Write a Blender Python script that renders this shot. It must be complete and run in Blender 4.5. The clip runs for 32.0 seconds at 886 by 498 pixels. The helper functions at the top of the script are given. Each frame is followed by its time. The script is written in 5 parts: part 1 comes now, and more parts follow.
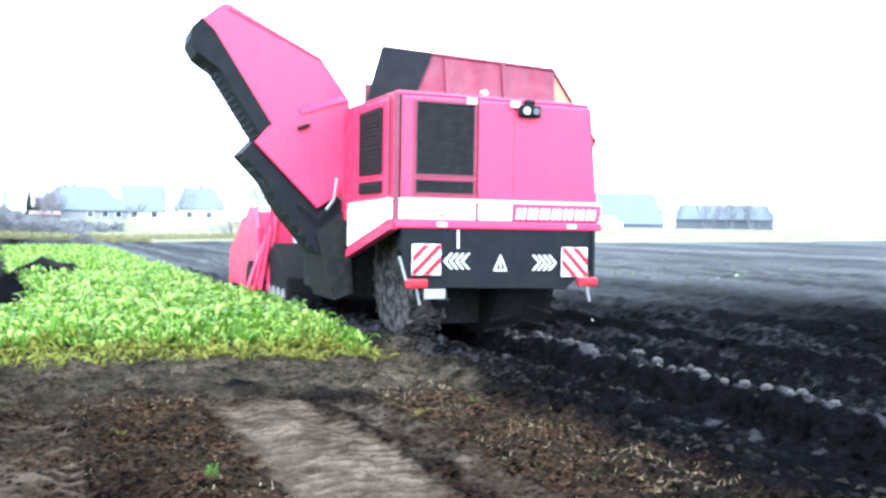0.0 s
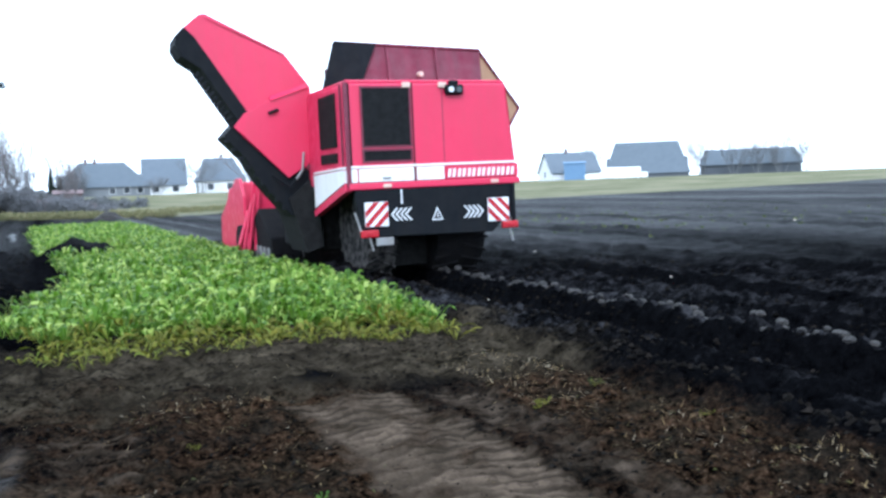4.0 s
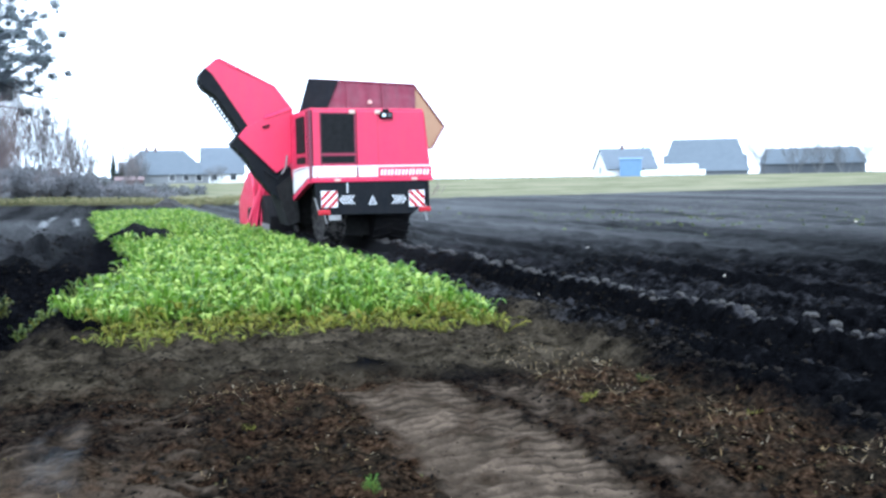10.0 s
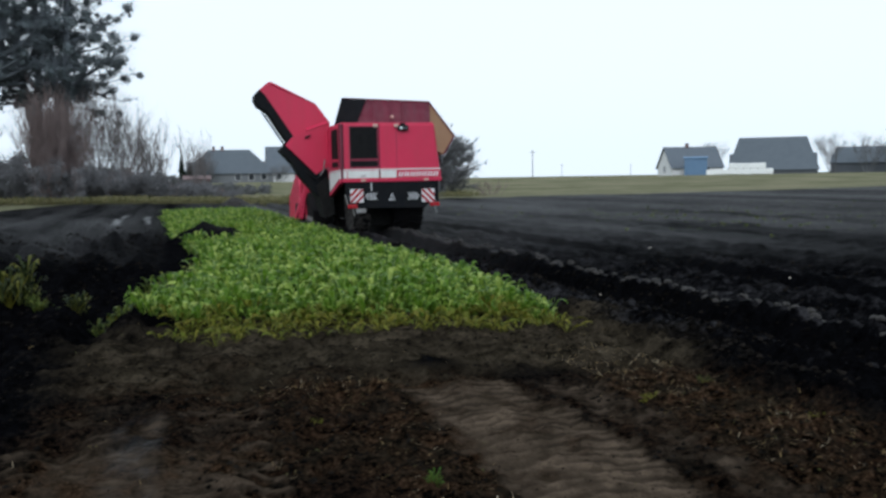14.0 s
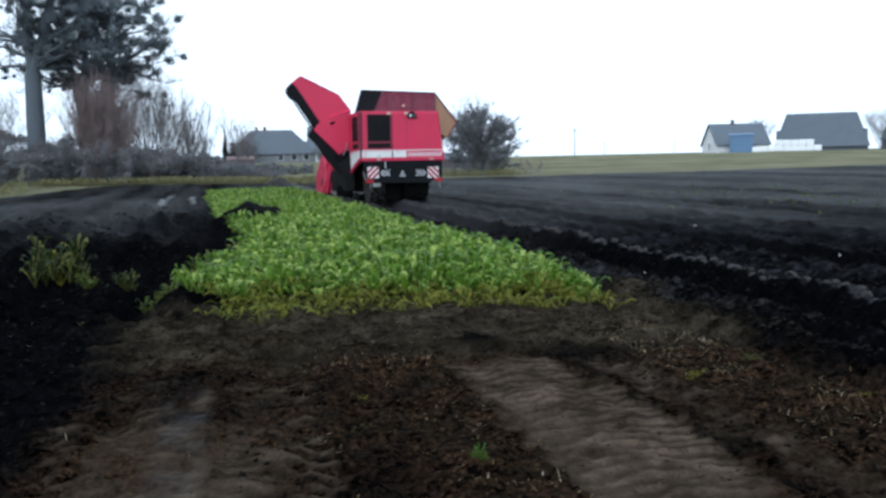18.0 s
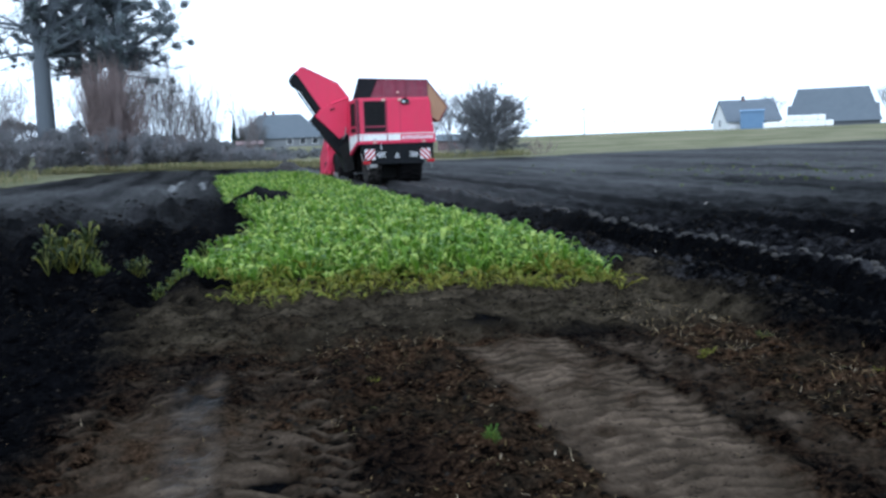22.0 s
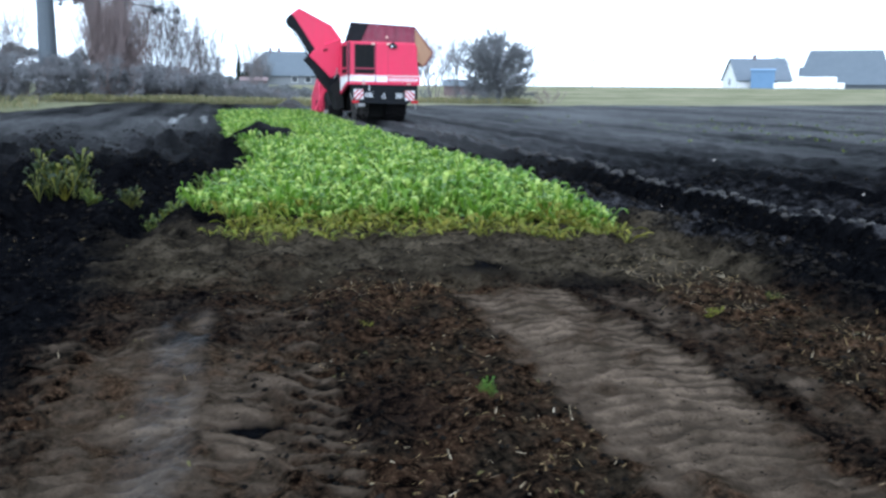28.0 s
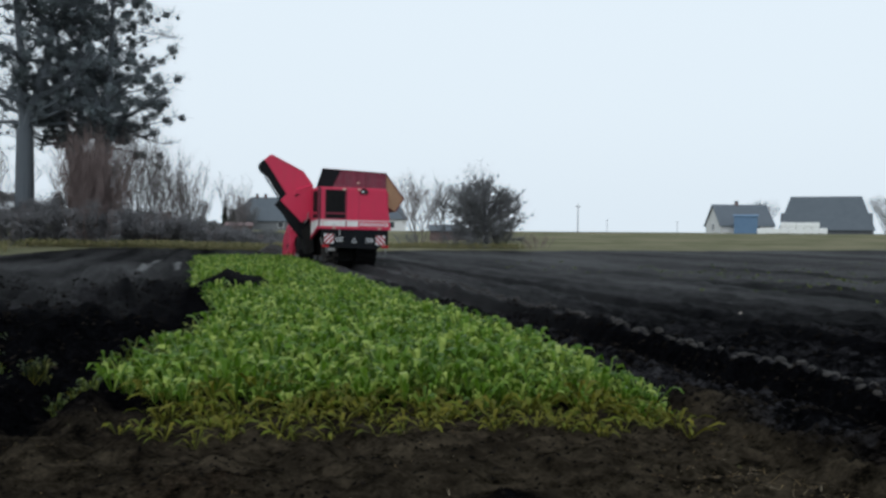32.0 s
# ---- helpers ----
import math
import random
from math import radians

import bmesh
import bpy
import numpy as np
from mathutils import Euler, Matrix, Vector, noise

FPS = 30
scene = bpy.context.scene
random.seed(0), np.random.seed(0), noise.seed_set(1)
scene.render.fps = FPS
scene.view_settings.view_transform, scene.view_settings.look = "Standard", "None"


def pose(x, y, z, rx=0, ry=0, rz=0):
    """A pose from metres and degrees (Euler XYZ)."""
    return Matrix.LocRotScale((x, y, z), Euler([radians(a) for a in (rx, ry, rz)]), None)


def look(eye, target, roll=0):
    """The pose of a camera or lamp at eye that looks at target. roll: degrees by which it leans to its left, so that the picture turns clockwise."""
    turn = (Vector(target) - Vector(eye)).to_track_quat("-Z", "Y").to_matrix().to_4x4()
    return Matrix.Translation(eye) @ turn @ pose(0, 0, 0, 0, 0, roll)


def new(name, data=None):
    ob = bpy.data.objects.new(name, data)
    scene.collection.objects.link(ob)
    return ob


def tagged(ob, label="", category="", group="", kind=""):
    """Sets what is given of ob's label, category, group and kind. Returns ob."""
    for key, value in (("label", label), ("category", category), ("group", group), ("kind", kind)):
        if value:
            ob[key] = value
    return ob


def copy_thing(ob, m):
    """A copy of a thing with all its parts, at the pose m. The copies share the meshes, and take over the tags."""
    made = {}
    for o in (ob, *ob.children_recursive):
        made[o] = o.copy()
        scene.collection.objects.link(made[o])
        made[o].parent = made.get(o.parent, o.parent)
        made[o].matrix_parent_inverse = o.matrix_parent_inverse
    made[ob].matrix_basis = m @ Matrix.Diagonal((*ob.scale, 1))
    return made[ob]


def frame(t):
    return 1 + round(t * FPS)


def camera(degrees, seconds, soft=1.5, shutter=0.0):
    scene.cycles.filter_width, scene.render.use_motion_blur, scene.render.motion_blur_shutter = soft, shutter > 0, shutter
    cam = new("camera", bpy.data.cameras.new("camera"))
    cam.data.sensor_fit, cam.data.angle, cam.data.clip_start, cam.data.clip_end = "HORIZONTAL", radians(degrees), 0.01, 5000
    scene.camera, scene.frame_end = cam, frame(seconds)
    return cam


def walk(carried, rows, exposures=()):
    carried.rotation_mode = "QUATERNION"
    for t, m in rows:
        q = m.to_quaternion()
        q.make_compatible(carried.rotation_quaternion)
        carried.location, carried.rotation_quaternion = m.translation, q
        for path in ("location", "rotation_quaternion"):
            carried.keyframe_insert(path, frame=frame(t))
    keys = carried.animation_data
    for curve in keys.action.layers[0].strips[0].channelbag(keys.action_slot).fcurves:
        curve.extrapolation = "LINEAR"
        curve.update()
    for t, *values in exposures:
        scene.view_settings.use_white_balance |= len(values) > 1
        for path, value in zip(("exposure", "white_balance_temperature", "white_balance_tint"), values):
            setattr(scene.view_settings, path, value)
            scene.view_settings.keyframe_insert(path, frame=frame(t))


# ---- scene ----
cam = camera(52.0, 32.0, soft=2.8)
# seconds, x, y, z, yaw, pitch, roll
PATH = [
    (0, 0.537, 0.338, 1.579, -25.21, -1.58, -0.89),
    (0.5, 0.597, 0.722, 1.566, -24.94, -1.59, -1.08),
    (1, 0.648, 1.133, 1.538, -24.37, -2.06, -0.77),
    (1.5, 0.779, 1.422, 1.544, -22.95, -3.40, 0.28),
    (2, 0.671, 1.627, 1.537, -23.36, -4.37, 0.74),
    (2.5, 0.575, 1.727, 1.547, -23.81, -4.17, 1.13),
    (4.5, 0.463, 1.738, 1.562, -23.82, -4.17, 2.35),
    (5, 0.469, 1.734, 1.565, -23.41, -4.34, 2.45),
    (5.5, 0.472, 1.729, 1.569, -23.02, -4.47, 2.51),
    (6, 0.464, 1.725, 1.570, -22.71, -4.55, 2.46),
    (6.5, 0.446, 1.724, 1.570, -22.57, -4.60, 2.49),
    (7, 0.456, 1.718, 1.565, -22.10, -4.62, 2.32),
    (7.5, 0.450, 1.721, 1.568, -21.89, -4.67, 2.27),
    (8, 0.455, 1.712, 1.568, -21.45, -4.71, 2.19),
    (8.5, 0.448, 1.711, 1.566, -21.26, -4.74, 2.10),
    (9, 0.450, 1.704, 1.565, -20.90, -4.67, 1.81),
    (9.5, 0.434, 1.691, 1.567, -20.78, -4.50, 1.41),
    (10, 0.427, 1.632, 1.564, -20.61, -4.45, 0.96),
    (10.5, 0.413, 1.585, 1.569, -19.83, -4.35, 0.62),
    (11, 0.404, 1.566, 1.569, -19.14, -4.30, 0.51),
    (11.5, 0.403, 1.544, 1.573, -18.39, -4.32, 0.54),
    (12, 0.394, 1.532, 1.577, -17.87, -4.37, 0.65),
    (12.5, 0.397, 1.520, 1.580, -17.31, -4.40, 0.75),
    (13, 0.384, 1.518, 1.582, -17.14, -4.40, 0.81),
    (13.5, 0.384, 1.501, 1.589, -16.85, -4.44, 0.86),
    (14, 0.369, 1.489, 1.593, -16.74, -4.46, 0.95),
    (14.5, 0.365, 1.484, 1.593, -16.50, -4.44, 0.97),
    (16.5, 0.368, 1.496, 1.576, -15.40, -4.77, 1.29),
    (17, 0.369, 1.503, 1.574, -14.94, -5.09, 1.31),
    (17.5, 0.369, 1.505, 1.572, -14.50, -5.40, 1.32),
    (18, 0.359, 1.511, 1.572, -14.15, -5.71, 1.31),
    (18.5, 0.366, 1.514, 1.570, -13.81, -6.00, 1.38),
    (19, 0.365, 1.514, 1.572, -13.72, -6.26, 1.51),
    (19.5, 0.376, 1.518, 1.571, -13.63, -6.45, 1.66),
    (20, 0.373, 1.520, 1.570, -13.65, -6.57, 1.85),
    (20.5, 0.376, 1.521, 1.572, -13.57, -6.64, 1.95),
    (21, 0.367, 1.517, 1.571, -13.61, -6.70, 2.10),
    (21.5, 0.374, 1.519, 1.571, -13.53, -6.78, 2.20),
    (22, 0.366, 1.513, 1.573, -13.58, -6.85, 2.27),
    (22.5, 0.371, 1.509, 1.573, -13.51, -6.86, 2.29),
    (23, 0.364, 1.506, 1.576, -13.58, -6.90, 2.28),
    (23.5, 0.372, 1.508, 1.573, -13.51, -6.88, 2.22),
    (24, 0.368, 1.513, 1.572, -13.60, -6.87, 2.08),
    (24.5, 0.368, 1.513, 1.570, -13.62, -6.80, 1.83),
    (26.5, 0.393, 1.624, 1.547, -13.63, -6.60, -0.03),
    (27, 0.405, 1.668, 1.530, -13.52, -7.37, -0.20),
    (27.5, 0.423, 1.726, 1.513, -13.36, -8.65, -0.26),
    (28, 0.424, 1.783, 1.510, -13.19, -10.21, -0.39),
    (28.5, 0.426, 1.826, 1.514, -15.06, -11.24, -0.61),
    (29, 0.476, 1.921, 1.493, -21.69, -11.00, -1.70),
    (29.5, 0.654, 2.180, 1.456, -22.02, -8.34, -0.74),
    (30, 0.707, 2.537, 1.440, -19.38, -4.48, -0.11),
    (30.5, 0.779, 2.937, 1.414, -18.77, -2.08, 0.12),
    (31, 0.748, 3.215, 1.394, -17.74, -1.72, -0.12),
    (31.5, 0.887, 3.700, 1.374, -15.61, -1.72, 0.05),
    (32, 0.868, 4.140, 1.492, -14.12, -1.15, -0.41),
]
EXPOSURES = [(0, 2.35, 5700, 10), (1, 1.92, 5700, 10), (2, 1.45, 5700, 10), (5, 0.8, 5700, 10), (8, 0.65, 5700, 10), (9.6, 1.35, 5700, 10), (11.5, 0.7, 5700, 10), (12.5, 0.25, 5700, 10), (14, -0.4, 6450, 10), (16.5, -0.5, 6500, 10), (18, -0.05, 6000, 10), (19.5, 0.27, 5700, 10), (23, 0.30, 5700, 10), (24.5, 0.2, 5700, 10), (26.5, -0.1, 5700, 10), (27.6, 0.3, 5700, 10), (28.2, 1.1, 5700, 10), (28.7, 1.5, 5700, 10), (29.6, 1.45, 5700, 10), (30.3, 0.45, 6000, 10), (31, -0.85, 6600, 10), (32, -0.67, 6600, 10)]
walk(cam, [(t, pose(x, y, z, 90 + pitch, roll, yaw)) for t, x, y, z, yaw, pitch, roll in PATH], EXPOSURES)

# ---- light: a bright overcast sky ----
SUN_UP, SUN_TURN = 42.0, 205.0
world = bpy.data.worlds.new("world")
scene.world = world
world.use_nodes = True
wn, wl = world.node_tree.nodes, world.node_tree.links
wn.clear()
sky = wn.new("ShaderNodeTexSky")
sky.sky_type, sky.sun_disc = "NISHITA", False
sky.sun_elevation, sky.sun_rotation = radians(SUN_UP), radians(SUN_TURN)
sky.air_density, sky.dust_density, sky.ozone_density = 1.6, 6.0, 1.0
sky_soft = wn.new("ShaderNodeHueSaturation")
sky_soft.inputs["Saturation"].default_value = 0.30
cloud = wn.new("ShaderNodeMix")
cloud.data_type = "RGBA"
cloud.inputs["Factor"].default_value = 0.82
cloud.inputs["B"].default_value = (11.1, 12.8, 14.3, 1)
sky_out = wn.new("ShaderNodeBackground")
sky_out.inputs["Strength"].default_value = 0.125
world_out = wn.new("ShaderNodeOutputWorld")
wl.new(sky.outputs[0], sky_soft.inputs["Color"])
wl.new(sky_soft.outputs[0], cloud.inputs["A"])
wl.new(cloud.outputs["Result"], sky_out.inputs["Color"])
wl.new(sky_out.outputs[0], world_out.inputs["Surface"])

sun = new("sun", bpy.data.lights.new("sun", "SUN"))
sun.data.energy, sun.data.angle, sun.data.color = 1.2, radians(22), (0.91, 0.97, 1.06)
sun.matrix_world = look((0, 0, 60), Vector((0, 0, 60)) - Vector((math.sin(radians(SUN_TURN)) * math.cos(radians(SUN_UP)), math.cos(radians(SUN_TURN)) * math.cos(radians(SUN_UP)), math.sin(radians(SUN_UP)))))


# ---- materials ----
class Nodes:
    """A short way to write node trees."""

    def __init__(self, name, rough=0.8, metal=0.0, spec=0.5):
        self.mat = bpy.data.materials.new(name)
        self.mat.use_nodes = True
        self.n, self.l = self.mat.node_tree.nodes, self.mat.node_tree.links
        self.bsdf = self.n["Principled BSDF"]
        self.bsdf.inputs["Roughness"].default_value = rough
        self.bsdf.inputs["Metallic"].default_value = metal
        self.bsdf.inputs["Specular IOR Level"].default_value = spec
        self.coord = self.n.new("ShaderNodeTexCoord").outputs["Object"]

    def link(self, a, b):
        self.l.new(a, b)

    def noise(self, scale, detail=4.0, rough=0.6, stretch=None):
        t = self.n.new("ShaderNodeTexNoise")
        t.inputs["Scale"].default_value, t.inputs["Detail"].default_value, t.inputs["Roughness"].default_value = scale, detail, rough
        src = self.coord
        if stretch:
            m = self.n.new("ShaderNodeMapping")
            m.inputs["Scale"].default_value = stretch
            self.link(src, m.inputs["Vector"])
            src = m.outputs[0]
        self.link(src, t.inputs["Vector"])
        return t.outputs["Fac"]

    def cells(self, scale, stretch=None):
        """A tone for each crumb and the distance from its middle."""
        t = self.n.new("ShaderNodeTexVoronoi")
        t.inputs["Scale"].default_value = scale
        warp = self.n.new("ShaderNodeMapping")
        warp.inputs["Scale"].default_value = stretch or (1, 1, 1)
        self.link(self.coord, warp.inputs["Vector"])
        self.link(warp.outputs[0], t.inputs["Vector"])
        split = self.n.new("ShaderNodeSeparateColor")
        self.link(t.outputs["Color"], split.inputs[0])
        return split.outputs[0], t.outputs["Distance"]

    def ramp(self, fac, *stops):
        r = self.n.new("ShaderNodeValToRGB")
        e = r.color_ramp.elements
        while len(e) < len(stops):
            e.new(0.5)
        for k, (p, c) in enumerate(stops):
            e[k].position = p
            e[k].color = (*c, 1) if isinstance(c, tuple) else (c, c, c, 1)
        self.link(fac, r.inputs["Fac"])
        return r.outputs["Color"]

    def mix(self, fac, a, b, mode="MIX"):
        m = self.n.new("ShaderNodeMix")
        m.data_type, m.blend_type = "RGBA", mode
        for value, key in ((fac, "Factor"), (a, "A"), (b, "B")):
            if isinstance(value, (int, float)):
                m.inputs[key].default_value = value if key == "Factor" else (value, value, value, 1)
            elif isinstance(value, tuple):
                m.inputs[key].default_value = (*value, 1)
            else:
                self.link(value, m.inputs[key])
        return m.outputs["Result"]

    def attribute(self, name):
        a = self.n.new("ShaderNodeAttribute")
        a.attribute_name = name
        return a.outputs["Fac"]

    def random(self):
        return self.n.new("ShaderNodeObjectInfo").outputs["Random"]

    def island(self):
        return self.n.new("ShaderNodeNewGeometry").outputs["Random Per Island"]

    def color(self, c):
        if isinstance(c, tuple):
            self.bsdf.inputs["Base Color"].default_value = (*c, 1)
        else:
            self.link(c, self.bsdf.inputs["Base Color"])
        return self

    def rough(self, c):
        self.link(c, self.bsdf.inputs["Roughness"])
        return self

    def bump(self, height, strength=0.5, distance=0.02):
        b = self.n.new("ShaderNodeBump")
        b.inputs["Strength"].default_value, b.inputs["Distance"].default_value = strength, distance
        self.link(height, b.inputs["Height"])
        self.link(b.outputs[0], self.bsdf.inputs["Normal"])
        return self


def painted(name, c, worn, rough=0.38, dirt=0.5, spec=0.5):
    """Machine paint with dust, streaks and mud specks."""
    m = Nodes(name, rough, 0, spec)
    streak = m.ramp(m.noise(1.4, 5, 0.65, (3, 3, 0.5)), (0.42, 0.0), (0.78, dirt))
    specks = m.ramp(m.noise(38, 2), (0.66, 0.0), (0.74, dirt * 0.7))
    base = m.mix(m.noise(0.6, 2), c, tuple(v * 0.82 for v in c))
    m.color(m.mix(specks, m.mix(streak, base, worn), (0.05, 0.04, 0.03)))
    m.rough(m.ramp(m.noise(5, 4), (0.3, rough * 0.8), (0.8, min(1.0, rough * 1.7))))
    return m.bump(m.noise(60, 2), 0.06, 0.004).mat


RED = painted("red_paint", (0.60, 0.018, 0.074), (0.42, 0.03, 0.06))
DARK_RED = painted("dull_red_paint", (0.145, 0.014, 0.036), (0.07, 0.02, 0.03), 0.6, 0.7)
WHITE = painted("white_paint", (0.74, 0.74, 0.73), (0.42, 0.39, 0.35), 0.45, 0.4)
BLACK = painted("black_paint", (0.006, 0.0075, 0.010), (0.012, 0.011, 0.010), 0.7, 0.5, 0.12)
STEEL = painted("worn_steel", (0.22, 0.22, 0.22), (0.10, 0.07, 0.05), 0.5, 0.7)
CANVAS = painted("tan_canvas", (0.36, 0.215, 0.125), (0.24, 0.15, 0.10), 0.85, 0.5)
DECAL = painted("reflective_white", (0.72, 0.74, 0.76), (0.4, 0.4, 0.4), 0.3, 0.3)
LAMP_RED = Nodes("red_lens", 0.25).color((0.34, 0.01, 0.018)).mat
LAMP_GLASS = Nodes("clear_lens", 0.1).color((0.55, 0.58, 0.6)).mat
REFLECTOR = painted("beige_plastic", (0.62, 0.44, 0.36), (0.40, 0.26, 0.22), 0.35, 0.4)


def make_mesh_dark():
    m = Nodes("dark_mesh", 0.8, 0, 0.1)
    m.color(m.ramp(m.noise(9, 3), (0.3, 0.007), (0.8, 0.020)))
    return m.mat


MESH_DARK = make_mesh_dark()


def make_rubber(name, mud):
    m = Nodes(name, 0.9, 0, 0.08)
    m.color(m.mix(m.ramp(m.noise(7, 5), (0.42, 0.0), (0.62, 0.85)), (0.007, 0.007, 0.008), mud))
    return m.bump(m.noise(30, 4), 0.5, 0.01).mat


# Mud darkened for shade under the machine, lightened for the lit left wheel.
SHADED_RUBBER = make_rubber("shaded_rubber", (0.011, 0.010, 0.010))
LIT_MUDDY_RUBBER = make_rubber("lit_muddy_rubber", (0.082, 0.075, 0.070))


def make_soil():
    m = Nodes("field_soil", 0.95, 0, 0.06)
    fine, mid = m.noise(26, 6, 0.75), m.noise(4.2, 6, 0.7)
    patch, speck, lump = m.noise(1.3, 5, 0.65), m.noise(70, 3, 0.7), m.noise(11, 5, 0.7)
    hole = m.noise(1.0, 4, 0.6, (14, 22, 14))
    crumb, crumb_d = m.cells(17)
    ripple = m.attribute("ripple")
    both, rough_mix = m.mix(0.5, fine, mid), m.mix(0.5, fine, lump)
    # Near-black lows follow the relief noise: cavity shade and blue sheen put in colour.
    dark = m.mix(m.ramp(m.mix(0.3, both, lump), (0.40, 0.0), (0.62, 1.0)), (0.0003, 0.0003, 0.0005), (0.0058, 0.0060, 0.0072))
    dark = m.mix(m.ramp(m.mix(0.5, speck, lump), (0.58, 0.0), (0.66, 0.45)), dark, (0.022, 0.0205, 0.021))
    # Brown and olive also sink to near-black: cavity shade put into the colour.
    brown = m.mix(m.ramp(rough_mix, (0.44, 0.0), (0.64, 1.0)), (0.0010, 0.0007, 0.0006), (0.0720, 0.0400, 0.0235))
    brown = m.mix(m.ramp(m.mix(0.5, speck, fine), (0.53, 0.0), (0.62, 0.85)), brown, (0.115, 0.074, 0.045))
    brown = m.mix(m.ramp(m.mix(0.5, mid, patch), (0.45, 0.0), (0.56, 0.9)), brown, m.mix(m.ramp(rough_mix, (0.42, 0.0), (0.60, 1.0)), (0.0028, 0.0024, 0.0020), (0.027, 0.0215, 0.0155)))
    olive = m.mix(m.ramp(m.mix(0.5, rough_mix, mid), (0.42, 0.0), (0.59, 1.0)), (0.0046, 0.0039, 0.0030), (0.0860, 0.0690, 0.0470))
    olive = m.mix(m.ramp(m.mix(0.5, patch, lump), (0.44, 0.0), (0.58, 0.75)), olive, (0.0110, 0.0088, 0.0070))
    pale = m.mix(m.ramp(m.mix(0.5, mid, patch), (0.42, 0.0), (0.58, 1.0)), (0.052, 0.0390, 0.0270), (0.132, 0.098, 0.070))
    pale = m.mix(m.ramp(m.mix(0.5, fine, speck), (0.49, 0.0), (0.60, 0.55)), pale, (0.038, 0.0275, 0.0220))
    # Rib troughs and small holes darkened: their shade put into the colour.
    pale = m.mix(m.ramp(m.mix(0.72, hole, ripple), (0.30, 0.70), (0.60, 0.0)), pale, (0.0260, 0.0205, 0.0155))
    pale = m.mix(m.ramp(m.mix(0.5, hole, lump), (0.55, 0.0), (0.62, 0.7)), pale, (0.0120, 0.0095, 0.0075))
    green = m.mix(m.ramp(mid, (0.3, 0.0), (0.75, 1.0)), (0.092, 0.098, 0.058), (0.165, 0.162, 0.102))
    green = m.mix(m.ramp(m.noise(0.12, 3), (0.4, 0.0), (0.62, 0.75)), green, (0.205, 0.188, 0.128))

    def masked(name, lo=0.78, hi=1.30):
        s = m.n.new("ShaderNodeMath")
        s.operation = "ADD"
        m.link(m.attribute(name), s.inputs[0])
        m.link(both, s.inputs[1])
        return m.ramp(m.mix(1.0, s.outputs[0], 0.62, "MULTIPLY"), (lo * 0.62, 0.0), (hi * 0.62, 1.0))

    # Dry soil; its mask also carries the crests' light and the ruts' shade.
    dry = m.mix(m.ramp(m.mix(0.3, both, lump), (0.41, 0.0), (0.60, 1.0)), (0.0078, 0.0077, 0.0086), (0.052, 0.051, 0.055))
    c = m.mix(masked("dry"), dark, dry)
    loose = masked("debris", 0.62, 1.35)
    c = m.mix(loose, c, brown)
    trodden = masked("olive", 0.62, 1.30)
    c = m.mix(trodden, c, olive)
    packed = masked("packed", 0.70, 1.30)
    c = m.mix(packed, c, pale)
    grassy = masked("grass")
    c = m.mix(grassy, c, green)
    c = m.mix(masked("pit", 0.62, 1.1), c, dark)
    m.color(c)
    matt = m.mix(1.0, m.mix(1.0, loose, packed, "ADD"), m.mix(1.0, grassy, trodden, "ADD"), "ADD")
    m.rough(m.mix(m.attribute("wet"), m.mix(matt, m.mix(fine, 0.62, 0.85), 0.95), 0.34))
    # The far field's gloss is raised to stand in for haze.
    m.link(m.mix(m.attribute("wet"), m.mix(m.attribute("haze_sheen"), 0.0, 0.40), 0.30), m.bsdf.inputs["Specular IOR Level"])
    relief = m.mix(0.45, fine, m.mix(0.35, mid, crumb_d))
    return m.bump(m.mix(m.mix(0.75, 0.0, packed), relief, m.mix(0.8, 0.4, relief)), 1.0, 0.085).mat


SOIL = make_soil()


def make_leaf(name, a, b, c, gloss=0.45, glow=0.3):
    """Leaves that let some light through; the tone varies from leaf to leaf."""
    m = Nodes(name, gloss, 0, 0.22)
    tone = m.mix(m.ramp(m.noise(14, 3), (0.35, 0.0), (0.75, 0.5)), m.ramp(m.island(), (0.0, a), (0.55, b), (1.0, c)), a)
    m.color(tone)
    if glow:
        thin = m.n.new("ShaderNodeBsdfTranslucent")
        m.link(tone, thin.inputs["Color"])
        both = m.n.new("ShaderNodeMixShader")
        both.inputs[0].default_value = glow
        m.link(m.bsdf.outputs[0], both.inputs[1])
        m.link(thin.outputs[0], both.inputs[2])
        m.link(both.outputs[0], m.n["Material Output"].inputs["Surface"])
    return m.mat


CROP_LEAF = make_leaf("crop_leaf", (0.042, 0.100, 0.007), (0.122, 0.234, 0.018), (0.41, 0.50, 0.12), 0.42, 0.4)
YELLOW_LEAF = make_leaf("wilted_leaf", (0.050, 0.062, 0.006), (0.170, 0.152, 0.018), (0.105, 0.145, 0.012), 0.8)
WEED_LEAF = make_leaf("weed_leaf", (0.008, 0.016, 0.003), (0.026, 0.040, 0.006), (0.190, 0.185, 0.036), 0.6)
POCKET_LEAF = make_leaf("pocket_leaf", (0.022, 0.040, 0.005), (0.060, 0.090, 0.010), (0.200, 0.220, 0.040), 0.5)
SEEDLING_LEAF = make_leaf("seedling_leaf", (0.026, 0.065, 0.006), (0.055, 0.115, 0.012), (0.100, 0.165, 0.020), 0.7)
# Hedge and thicket greys are lifted, with distance haze put into the colour.
HAZED_HEDGE = make_leaf("hazed_hedge_leaf", (0.095, 0.100, 0.105), (0.125, 0.130, 0.132), (0.160, 0.160, 0.155), 0.8, 0)
